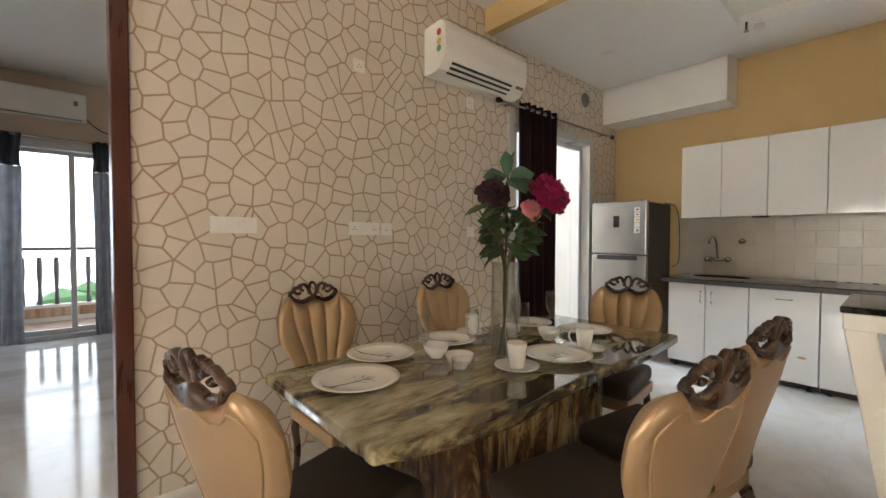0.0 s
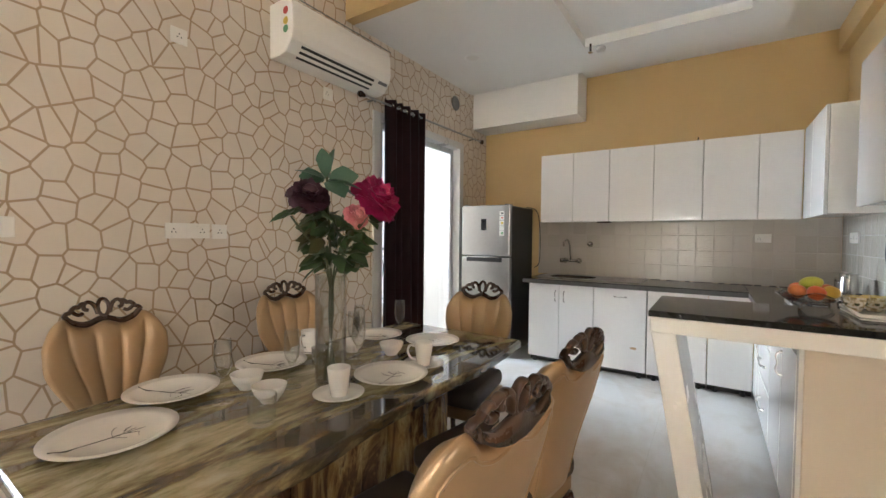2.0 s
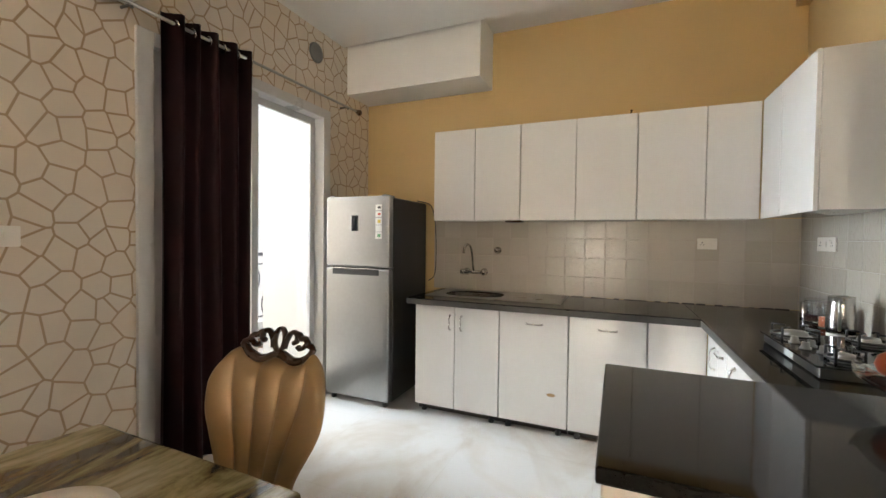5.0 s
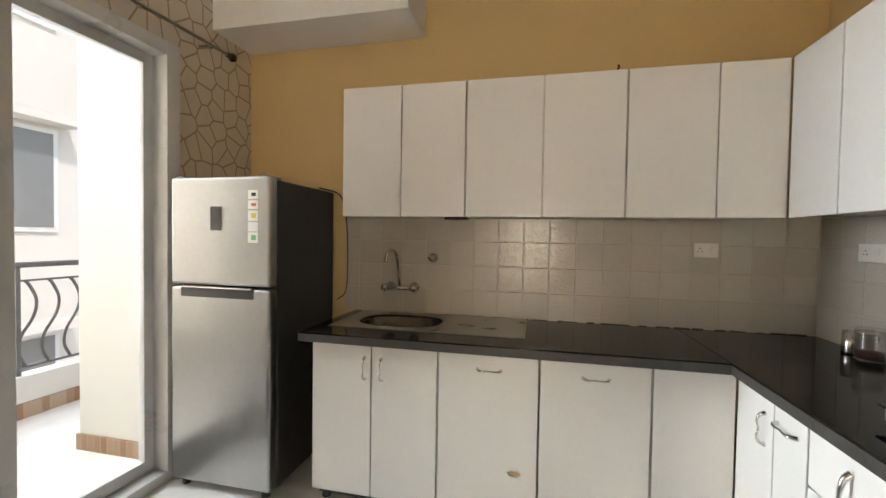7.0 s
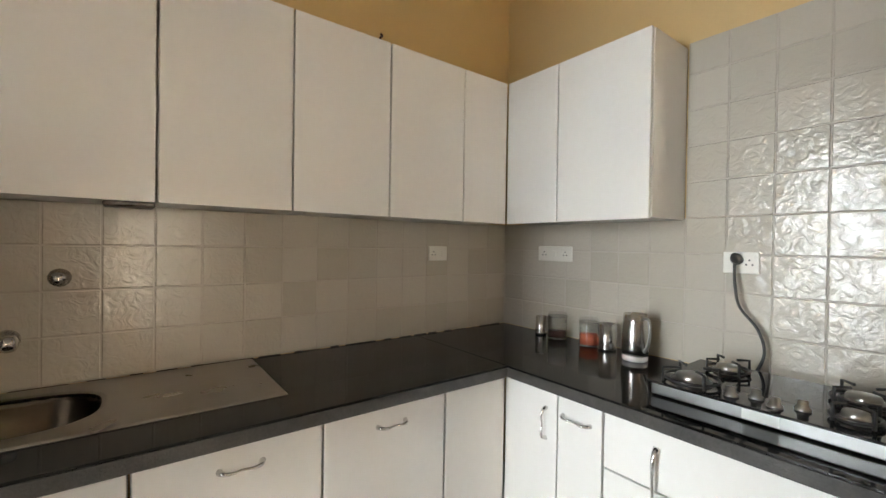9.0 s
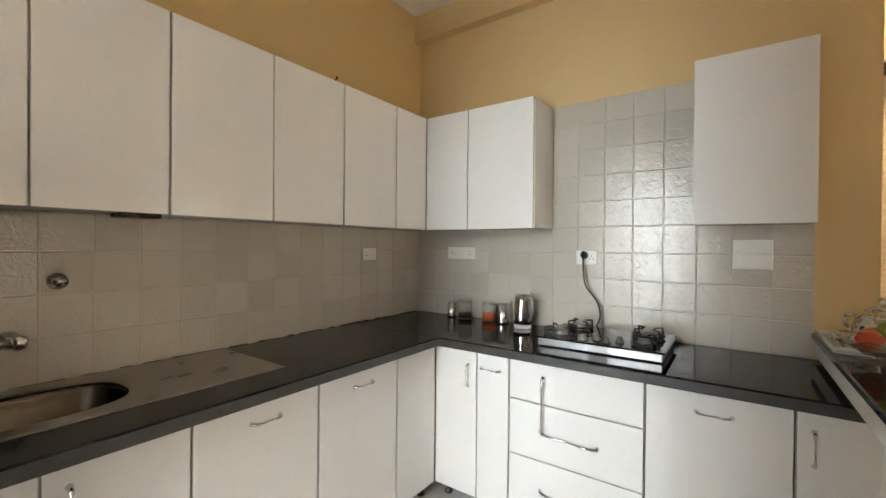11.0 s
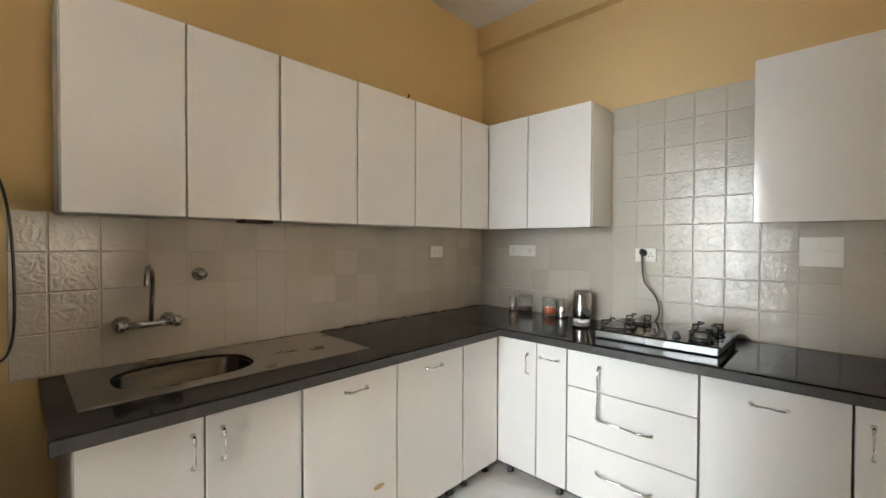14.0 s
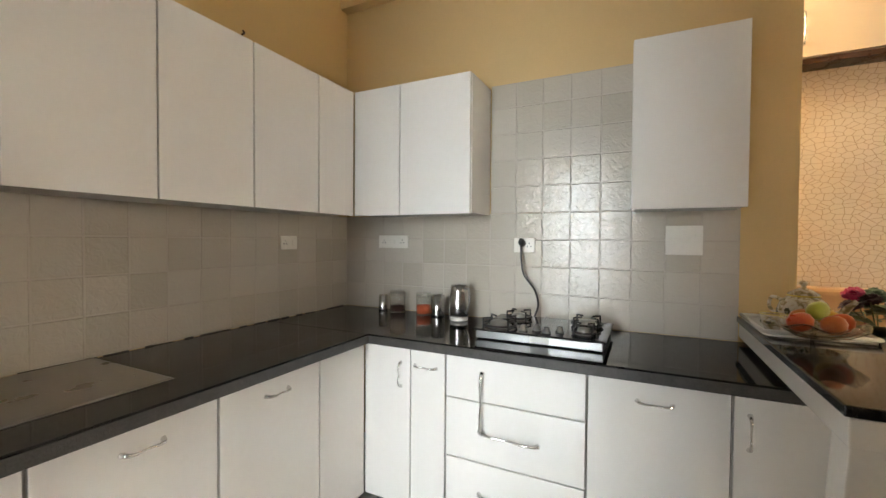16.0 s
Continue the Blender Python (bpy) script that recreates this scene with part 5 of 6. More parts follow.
def bloom(c, radius, petals, layers, tilt, seed, cup=1.0, frill=0.07):
    """A many-petalled flower head."""
    r = random.Random(seed)
    bm = bmesh.new()
    m = Matrix.Translation(c) @ Euler(tilt).to_matrix().to_4x4()
    for k in range(layers):
        f = (k + 1) / layers
        for p in range(max(4, int(petals * (0.5 + 0.5 * f)))):
            a = 2 * math.pi * (p + r.random() * 0.5) / max(4, int(petals * (0.5 + 0.5 * f))) + k
            L, wd = radius * (0.72 + 0.30 * f) * r.uniform(0.88, 1.08), radius * 0.46 * (0.6 + 0.4 * f)
            e = radians(85 - 100 * f * cup) + r.uniform(-0.12, 0.12)
            rows = []
            for i in range(6):
                g = i / 5
                w = wd * math.sin(math.pi * (0.10 + 0.66 * g)) * 1.1
                row = []
                for q in (-1, -0.5, 0, 0.5, 1):
                    eb = e + 0.5 * (1 - g)
                    x = L * g * math.cos(eb) * (1 - 0.06 * q * q)
                    z = L * g * math.sin(eb) * 0.85 + radius * 0.10 * q * q * g + radius * frill * math.sin(6 * q + p * 2 + k) * g * g
                    y = w * q
                    row.append(bm.verts.new(m @ Vector((x * math.cos(a) - y * math.sin(a), x * math.sin(a) + y * math.cos(a), z))))
                rows.append(row)
            for u, v in zip(rows, rows[1:]):
                for i in range(4):
                    bm.faces.new((u[i], u[i + 1], v[i + 1], v[i]))
    bmesh.ops.create_icosphere(bm, subdivisions=2, radius=radius * 0.42, matrix=m @ Matrix.Translation((0, 0, radius * 0.3)))
    return bm


def spray(name, head, mat, radius, foot, petals, layers, tilt, seed, label, cup=1.0):
    t = on_table(name, VX + foot[0], VY + foot[1], label, "flower", "artificial flowers in the vase")
    part("stem", tube(stem(head, foot), 0.0038, 6), M_STEM, t, "", True)
    if mat:
        part("flower_head", bloom(head, radius, petals, layers, tilt, seed, cup), mat, t, "", True)
    return t


f1 = spray("peony_stem", (2.815, 1.50, 1.425), M_MAGENTA, 0.094, (0.02, 0.01), 11, 6, (radians(48), radians(8), 0), 3, "large magenta artificial peony", 1.0)
f2 = spray("rose_stem", (2.755, 1.53, 1.368), M_PINK, 0.046, (-0.015, 0.02), 9, 6, (radians(62), radians(-8), 0), 5, "small pink artificial rose", 1.0)
f3 = spray("dark_peony_stem", (2.612, 1.60, 1.425), M_PLUM, 0.068, (-0.02, -0.015), 10, 5, (radians(40), radians(-25), 0), 8, "dark plum artificial peony", 1.0)
f4 = spray("leaf_stem", (2.66, 1.57, 1.50), None, 0, (0.005, -0.025), 0, 0, None, 0, "tall green artificial leaf spray")
for dx, dy, dz, ln, wd in ((0.12, -0.2, 1.0, 0.105, 0.022), (-0.35, -0.2, 0.9, 0.105, 0.022), (0.8, -0.5, 0.30, 0.10, 0.032), (-0.85, 0.2, 0.25, 0.105, 0.026), (0.55, -0.8, -0.15, 0.105, 0.034), (-0.1, -0.9, -0.5, 0.095, 0.034), (0.9, 0.3, 0.1, 0.10, 0.032), (0.3, 0.8, 0.4, 0.10, 0.030), (0.75, -0.4, -0.35, 0.10, 0.034), (-0.4, 0.8, 0.2, 0.09, 0.03)):
    part("leaf", leaf((2.66 + 0.01 * dx, 1.57 + 0.01 * dy, 1.482 + 0.012 * dz), (dx, dy, dz), ln, wd * 1.15, 0.12), M_LEAF3, f4, "", True)
for t, head in ((f1, (2.815, 1.50, 1.425)), (f2, (2.755, 1.53, 1.368)), (f3, (2.612, 1.60, 1.425))):
    for k in range(7):
        a = 2 * math.pi * k / 7 + rf.uniform(-0.3, 0.3)
        b = (head[0] + (VX - head[0]) * 0.15, head[1] + (VY - head[1]) * 0.15, head[2] - 0.045 - 0.012 * (k % 3))
        part("leaf", leaf(b, (math.cos(a), math.sin(a), rf.uniform(-0.3, 0.2)), rf.uniform(0.06, 0.085), rf.uniform(0.018, 0.027), rf.uniform(0.1, 0.4)), (M_LEAF, M_LEAF2, M_LEAF)[k % 3], t, "", True)
fb = spray("filler_leaf_stem", (2.70, 1.60, 1.30), None, 0, (0.01, 0.03), 0, 0, None, 0, "dense olive artificial leaf spray above the vase")
for k in range(120):
    a, h = rf.uniform(0, 6.28), rf.uniform(0.0, 1.0)
    rr = 0.072 * (1 - abs(2 * h - 0.9) * 0.55)
    cx, cy = VX - 0.005 + rr * math.cos(a), VY - 0.02 + rr * math.sin(a)
    part("leaf", leaf((cx, cy, 1.185 + 0.19 * h), (math.cos(a), math.sin(a), rf.uniform(-0.55, 0.45)), rf.uniform(0.055, 0.09), rf.uniform(0.018, 0.029), rf.uniform(0.05, 0.4)), (M_LEAF, M_LEAF2, M_LEAF)[k % 3], fb, "", True)
fa = spray("drooping_leaf_stem", (2.56, 1.62, 1.36), None, 0, (-0.03, 0.0), 0, 0, None, 0, "thin drooping artificial leaf stem")
for k in range(5):
    part("leaf", leaf((2.60 - 0.012 * k, 1.60, 1.39 - 0.006 * k), (-1, 0.2 * k - 0.4, 0.1), 0.07, 0.012, 0.5), M_LEAF, fa, "", True)


# ---- bar top: fruit bowl, tea tray ----
BT = 0.992
FX, FY = 4.12, 0.14
fb_ = thing("fruit_bowl", "footed clear glass bowl filled with fruit", "bowl", (FX, FY, BT))


def wavy_bowl():
    n = 36
    prof = [(0.0, 0.030), (0.042, 0.031), (0.075, 0.044), (0.104, 0.063), (0.125, 0.078), (0.122, 0.081), (0.10, 0.069), (0.072, 0.050), (0.040, 0.038), (0.0, 0.037)]
    bm = lathe(prof, n, (FX, FY, BT))
    for v in bm.verts:
        d = Vector((v.co.x - FX, v.co.y - FY))
        if d.length > 0.07:
            v.co.z += 0.010 * math.cos(6 * math.atan2(d.y, d.x)) * (d.length / 0.13)
    return bm


part("glass", wavy_bowl(), M_GLASS, fb_, "clear pressed glass", True)
for k in range(3):
    a = 2 * math.pi * k / 3 + 0.4
    part("foot", tube([(FX + 0.036 * math.cos(a), FY + 0.036 * math.sin(a), BT + 0.031), (FX + 0.062 * math.cos(a), FY + 0.062 * math.sin(a), BT + 0.02), (FX + 0.075 * math.cos(a), FY + 0.075 * math.sin(a), BT + 0.004)], [0.010, 0.008, 0.006], 8), M_GLASS, fb_, "", True)


def fruit(name, dx, dy, dz, r, sx, mat, label, rz=0.0):
    bm = lathe([(0, -r), (0.45 * r, -0.92 * r), (0.8 * r, -0.6 * r), (r, -0.05 * r), (0.9 * r, 0.5 * r), (0.55 * r, 0.86 * r), (0.18 * r, 0.95 * r), (0, 0.86 * r)], 24)
    turned(bm, pose(FX + dx * 0.83, FY + dy * 0.83, BT + dz * 0.84, 20, 12, rz) @ Matrix.Scale(0.84, 4) @ Matrix.Diagonal((sx, 1, 0.92, 1)))
    tagged(part(name, bm, mat, None, "", True), label, "fruit", "fruit in the glass bowl")


fruit("apple", -0.075, -0.01, 0.098, 0.040, 1, M_RED, "red apple in the glass bowl")
fruit("apple", -0.03, 0.06, 0.098, 0.040, 1, M_ORANGE, "orange-red fruit in the glass bowl")
fruit("peach", -0.055, -0.07, 0.103, 0.036, 1, M_YFRUIT, "yellow-orange fruit in the glass bowl")
fruit("apple", 0.03, -0.07, 0.10, 0.040, 1.05, M_ORANGE, "orange-red fruit in the glass bowl")
fruit("apple", 0.065, 0.045, 0.10, 0.040, 1.15, M_RED, "red apple in the glass bowl", 30)
fruit("mango", 0.0, 0.0, 0.142, 0.036, 1.45, M_YGREEN, "yellow-green mango on top of the fruit", 60)

tray = thing("serving_tray", "white china serving tray with a raised rim", "tray", (4.08, -0.19, BT))
tr_bm = prism([(3.93, -0.385), (4.225, -0.385), (4.235, -0.36), (4.235, 0.0), (4.225, 0.025), (3.93, 0.025), (3.92, 0.0), (3.92, -0.36)], BT + 0.001, BT + 0.008, 0.002)
part("base", tr_bm, M_CHINA, tray)
part("rim", tube([(3.922, -0.38, BT + 0.014), (4.233, -0.38, BT + 0.014), (4.233, 0.022, BT + 0.018), (3.922, 0.022, BT + 0.018)], 0.008, 8, True), M_CHINA, tray, "", True)
TB = BT + 0.0085
pot = thing("teapot", "cream china teapot with gold floral print and knob lid", "teapot", (4.105, -0.20, TB))
part("body", lathe([(0, 0), (0.042, 0), (0.046, 0.006), (0.068, 0.03), (0.076, 0.055), (0.066, 0.085), (0.044, 0.102), (0.040, 0.106), (0, 0.106)], 36, (4.105, -0.20, TB)), M_FLORAL, pot, "", True)
part("lid", lathe([(0.046, 0.105), (0.044, 0.112), (0.025, 0.124), (0.008, 0.130), (0.007, 0.136), (0.013, 0.144), (0.009, 0.152), (0, 0.154)], 28, (4.105, -0.20, TB)), M_FLORAL, pot, "", True)
part("gold_band", tube([(4.105 + 0.046 * math.cos(a), -0.20 + 0.046 * math.sin(a), TB + 0.106) for a in [2 * math.pi * k / 28 for k in range(28)]], 0.002, 6, True), M_YELLAB, pot, "thin gold band", True)
part("spout", tube(smoothed([(4.05, -0.155, TB + 0.045), (4.025, -0.13, TB + 0.06), (4.01, -0.115, TB + 0.085), (3.995, -0.105, TB + 0.105)], 5), [0.016 - 0.0006 * i for i in range(16)], 10), M_FLORAL, pot, "", True)
part("handle", tube(smoothed([(4.155, -0.245, TB + 0.085), (4.18, -0.27, TB + 0.09), (4.185, -0.275, TB + 0.055), (4.16, -0.25, TB + 0.03)], 5), 0.006, 8), M_FLORAL, pot, "", True)
for k in range(9):
    a = 2 * math.pi * k / 9
    part("floral_print", turned(lathe([(0, 0.0012), (0.010, 0.0008), (0.011, 0)], 7), Matrix.Translation((4.105 + 0.0745 * math.cos(a), -0.20 + 0.0745 * math.sin(a), TB + 0.05 + 0.008 * (k % 2))) @ Euler((0, radians(90), a)).to_matrix().to_4x4()), M_LEAF2, pot, "brown printed flower")


def teacup(x, y):
    t = thing("teacup", "cream china teacup with gold floral print", "cup", (x, y, TB), "teacups on the tray")
    part("body", lathe([(0, 0), (0.022, 0), (0.023, 0.005), (0.034, 0.03), (0.040, 0.062), (0.038, 0.062), (0.032, 0.03), (0.02, 0.008), (0, 0.007)], 28, (x, y, TB)), M_FLORAL, t, "", True)
    part("handle", tube(smoothed([(x - 0.036, y - 0.01, TB + 0.05), (x - 0.058, y - 0.015, TB + 0.045), (x - 0.055, y - 0.015, TB + 0.025), (x - 0.032, y - 0.01, TB + 0.02)], 4), 0.0035, 6), M_FLORAL, t, "", True)
    part("gold_rim", tube([(x + 0.039 * math.cos(a), y + 0.039 * math.sin(a), TB + 0.0615) for a in [2 * math.pi * k / 24 for k in range(24)]], 0.0015, 6, True), M_YELLAB, t, "thin gold rim", True)
    for k in range(6):
        a = 2 * math.pi * k / 6
        part("floral_print", turned(lathe([(0, 0.0012), (0.008, 0.0008), (0.009, 0)], 7), Matrix.Translation((x + 0.0345 * math.cos(a), y + 0.0345 * math.sin(a), TB + 0.033)) @ Euler((0, radians(75), a)).to_matrix().to_4x4()), M_LEAF2, t)


pot.scale = (1.08, 1.08, 1.2)
pot.location = (4.075, -0.165, TB)
teacup(4.19, -0.075)
teacup(4.145, -0.005)
teacup(3.99, -0.28)

# ---- worktop: jars and jug ----
W0 = CT + 0.0005


def steel_cup(name, x, y, r, h, label, taper=0.92):
    t = thing(name, label, name.split("_")[-1], (x, y, W0))
    part("body", lathe([(0, 0), (r, 0), (r * 1.01, 0.01), (r, 0.3 * h), (r * taper, h), (r * taper * 0.95, h), (r * 0.92, 0.3 * h), (r * 0.9, 0.006), (0, 0.006)], 32, (x, y, W0)), M_POLISH, t, "", True)
    return t


def clip_jar(x, y, r, h, mat, fill, label):
    t = thing("clip_jar", label, "jar", (x, y, W0), "jars on the worktop")
    part("glass", lathe([(0, 0), (r, 0), (r * 1.02, 0.006), (r * 1.02, 0.8 * h), (r * 0.95, 0.85 * h), (r * 0.9, 0.85 * h), (r * 0.95, 0.78 * h), (r * 0.95, 0.008), (0, 0.008)], 28, (x, y, W0)), M_JARGLASS, t, "", True)
    part("lid", lathe([(0, 0.90 * h), (r * 0.9, 0.90 * h), (r * 1.03, 0.87 * h), (r * 1.03, 0.93 * h), (r * 0.9, h), (0, h)], 28, (x, y, W0)), M_JARGLASS, t, "glass lid", True)
    part("clip_ring", tube([(x + r * 1.04 * math.cos(a), y + r * 1.04 * math.sin(a), W0 + 0.86 * h) for a in [2 * math.pi * k / 24 for k in range(24)]], 0.0025, 6, True), M_CHROME, t, "steel clip wire", True)
    part("clip", tube(smoothed([(x - r * 1.05, y + 0.01, W0 + 0.93 * h), (x - r * 1.3, y + 0.012, W0 + 0.85 * h), (x - r * 1.15, y + 0.01, W0 + 0.66 * h)], 4), 0.002, 6), M_CHROME, t, "", True)
    part("contents", lathe([(0, 0.010), (r * 0.93, 0.010), (r * 0.93, fill * h), (0, fill * h * 1.02)], 24, (x, y, W0)), mat, t, "", True)


steel_cup("steel_tumbler", 6.135, -0.335, 0.030, 0.10, "small brushed steel tumbler on the black worktop")
clip_jar(6.025, -0.335, 0.048, 0.135, M_SPICE2, 0.28, "clip-top glass jar with a little dark spice")
clip_jar(5.835, -0.33, 0.046, 0.135, M_SPICE, 0.42, "clip-top glass jar half full of red powder")
steel_cup("steel_canister", 5.735, -0.325, 0.042, 0.125, "brushed steel canister on the black worktop", 0.97)
jug = thing("steel_jug", "tall brushed steel jug with a pale base band", "jug", (5.575, -0.275, W0))
part("body", lathe([(0, 0.022), (0.051, 0.022), (0.056, 0.05), (0.055, 0.10), (0.049, 0.16), (0.048, 0.198), (0.045, 0.198), (0.046, 0.16), (0.05, 0.06), (0, 0.05)], 36, (5.575, -0.275, W0)), M_POLISH, jug, "", True)
part("base_band", lathe([(0, 0), (0.050, 0), (0.052, 0.004), (0.0515, 0.021), (0, 0.021)], 32, (5.575, -0.275, W0)), M_CHINA, jug, "pale base band", True)
part("handle", tube(smoothed([(5.53, -0.255, 1.06), (5.50, -0.24, 1.055), (5.497, -0.24, 0.98), (5.522, -0.25, 0.92)], 5), 0.006, 8), M_STEEL, jug, "", True)

# dirt and damage round the wall units
hook = thing("screw_hook", "small dark screw hook on top of the wall cabinets", "hook", (6.21, 0.637, UT))
part("shank", tube(smoothed([(6.21, 0.637, UT - 0.001), (6.21, 0.637, UT + 0.012), (6.205, 0.630, UT + 0.020), (6.20, 0.640, UT + 0.024)], 4), 0.0045, 7), M_CARVED, hook, "", True)
part("washer", lathe([(0, 0), (0.010, 0), (0.010, 0.003), (0, 0.003)], 14, (6.21, 0.637, UT)), M_CARVED, hook)
caulk = bmesh.new()
rc = random.Random(17)
for k in range(26):
    y0 = -0.38 + k * 0.094 + rc.uniform(0, 0.03)
    box(6.4835, 6.4915, y0, y0 + rc.uniform(0.03, 0.09), CT - 0.001, CT + rc.uniform(0.002, 0.0055), 0.001, 1, bm=caulk)
tagged(part("joint_dirt", caulk, M_DARK, None), "dark crumbling joint between worktop and wall tiles", "joint", kind="stuff")
tagged(part("damaged_edge", box(6.26, 6.36, 1.40, 1.53, UB - 0.016, UB + 0.001, 0.006), M_CARVED), "torn brown board hanging under the wall cabinet", "damage")

# ---- recess behind the bar: loft cabinet, sofa, flowers ----
loft = thing("loft_cabinet", "cream loft cabinet with steel handles above the wallpaper", "cabinet", (2.0, -1.4, 2.42))
part("body", box(-1.0, 4.02, NICHE + 0.002, -1.42, 2.46, TOP - 0.002), M_CREAM, loft)
for k in range(5):
    d = part("door", box(-0.998 + k * 1.003, 0.001 + k * 1.003, -1.418, -1.40, 2.47, TOP - 0.004, 0.003), M_CREAM, loft)
    part("handle", handle((-0.9 + k * 1.003 + 0.66, -1.40, 2.55), (-0.9 + k * 1.003 + 0.66, -1.40, 2.75), (0, 1, 0)), M_CHROME, d, "", True)
part("bottom_trim", box(-1.0, 4.02, NICHE + 0.002, -1.395, 2.425, 2.458, 0.003), M_CARVED, loft, "dark bottom trim")
sofa = thing("sofa", "tan upholstered sofa standing against the wallpapered wall", "sofa", (3.2, -1.1, 0))
part("base", box(2.5, 4.02, -1.50, -0.75, 0.08, 0.40, 0.03), M_TAN, sofa)
for k in range(2):
    part("seat_cushion", box(2.51 + k * 0.755, 3.255 + k * 0.755, -1.30, -0.73, 0.402, 0.52, 0.04, 3), M_TAN, sofa)
    part("back_cushion", box(2.51 + k * 0.755, 3.255 + k * 0.755, -1.50, -1.32, 0.522, 1.06, 0.04, 3), M_TAN, sofa)
for x, y in ((2.56, -1.45), (3.96, -1.45), (2.56, -0.8), (3.96, -0.8)):
    part("leg", box(x - 0.025, x + 0.025, y - 0.025, y + 0.025, 0, 0.079, 0.004), M_CARVED, sofa)

# ---- living room ----
ldoor = thing("door_2", "white sliding glass door to the living room balcony", "sliding door", (0.55, 7.6, 0), kind="structure")
lf = box(-0.9, -0.82, 7.48, 7.66, 0, 2.42, 0.004)
box(1.87, 1.95, 7.48, 7.66, 0, 2.42, 0.004, bm=lf)
box(-0.82, 1.87, 7.48, 7.66, 2.33, 2.42, 0.004, bm=lf)
box(-0.82, 1.87, 7.48, 7.66, 0.0, 0.06, 0.004, bm=lf)
part("door_frame", lf, M_UPVC, ldoor)
sash(-0.81, 0.56, 7.53, 0.062, 2.328, 0.05, ldoor)
sash(0.51, 1.48, 7.57, 0.062, 2.328, 0.05, ldoor)
sash(1.42, 1.86, 7.62, 0.062, 2.328, 0.05, ldoor)
for x0, x1, f, sd in ((0.35, 1.02, 6, 3), (1.64, 1.95, 4, 6)):
    c = curtain("curtain", x0, x1, 7.38, 0.02, 2.08, f, M_GREYCURT, "shiny grey pleated curtain beside the sliding door", 0.04, sd)
    c2 = curtain("curtain_top", x0, x1, 7.38, 2.08, 2.46, f, M_DKCURT, "dark printed top band of a grey curtain", 0.04, sd)
    for o in list(c2.children):
        o.name = "top_band"
        o.location = c2.location - c.location
        o.parent = c
    bpy.data.objects.remove(c2)
tagged(part("curtain_pole", tube([(0.2, 7.39, 2.44), (2.1, 7.39, 2.44)], 0.011, 10), M_CHROME, None, "", True), "chrome curtain pole over the living room door", "curtain rod")
ac2 = thing("air_conditioner", "long white split air conditioner on the living room wall", "air conditioner", (0.95, 7.4, 2.7))
part("casing", box(0.45, 1.60, 7.27, LIV - 0.002, 2.68, 3.0, 0.03, 3), M_ACW, ac2)
part("badge", box(1.48, 1.52, 7.266, 7.271, 2.84, 2.90, 0.001, 1), M_GREYPLASTIC, ac2)
part("flap", box(0.50, 1.55, 7.272, 7.30, 2.675, 2.682), M_GREYPLASTIC, ac2)
tagged(part("air_conditioner_cable", tube(smoothed([(1.60, 7.46, 2.74), (1.68, 7.47, 2.66), (1.80, 7.48, 2.60), (2.0, 7.488, 2.60)], 5), 0.008, 6), M_BLACK, None, "", True), "dark cable running from the air conditioner", "cable")
structure("floor_terrace", box(-3.2, 3.2, 7.5, 9.3, -0.2, -0.01), M_MOSAIC, "printed mosaic terrace tiles")
structure("wall_terrace_kerb", box(-3.2, 3.2, 9.12, 9.3, -0.01, 0.24), M_OUTWALL, "pale terrace kerb")
structure("baseboard_terrace", box(-3.2, 3.2, 9.105, 9.118, 0.06, 0.20), M_MOSAIC, "mosaic tile band on the kerb")
r2 = thing("terrace_railing", "brown metal terrace railing with turned uprights", "railing", (0.5, 9.2, 0.24))
part("top_rail", box(-3.2, 3.2, 9.18, 9.24, 1.06, 1.11, 0.01), M_RAIL, r2)
for k in range(34):
    x = -3.0 + k * 0.185
    part("baluster", lathe([(0, 0.24), (0.03, 0.24), (0.03, 0.30), (0.024, 0.5), (0.034, 0.75), (0.03, 0.92), (0.03, 0.96), (0, 0.96)], 8, (x, 9.21, 0)), M_RAIL, r2, "", True)
hb = bmesh.new()
rh = random.Random(5)
for k in range(160):
    bmesh.ops.create_icosphere(hb, subdivisions=1, radius=rh.uniform(0.25, 0.6), matrix=Matrix.Translation((rh.uniform(-8, 6), rh.uniform(13, 17), rh.uniform(-0.6, 0.2) - 0.3)))
for v in hb.verts:
    v.co += Vector((rh.uniform(-0.08, 0.08), rh.uniform(-0.08, 0.08), rh.uniform(-0.08, 0.08)))
part("far_shrubs", hb, M_HEDGE, None, "pale green shrubs beyond the terrace", kind="stuff", category="shrubs")
structure("backdrop", box(-14, 3.0, 30, 30.1, -6, 14), M_SKYGLOW, "bright overcast sky")
# hazy daylight outside the west window
structure("backdrop_west", box(-4.6, -4.55, -0.4, 4.2, -0.5, 4.0), M_WARMGLOW, "warm hazy sky outside")
wwin = thing("window_1", "white framed window in the end wall", "window", (W - 0.1, 1.225, 0.25), kind="structure")


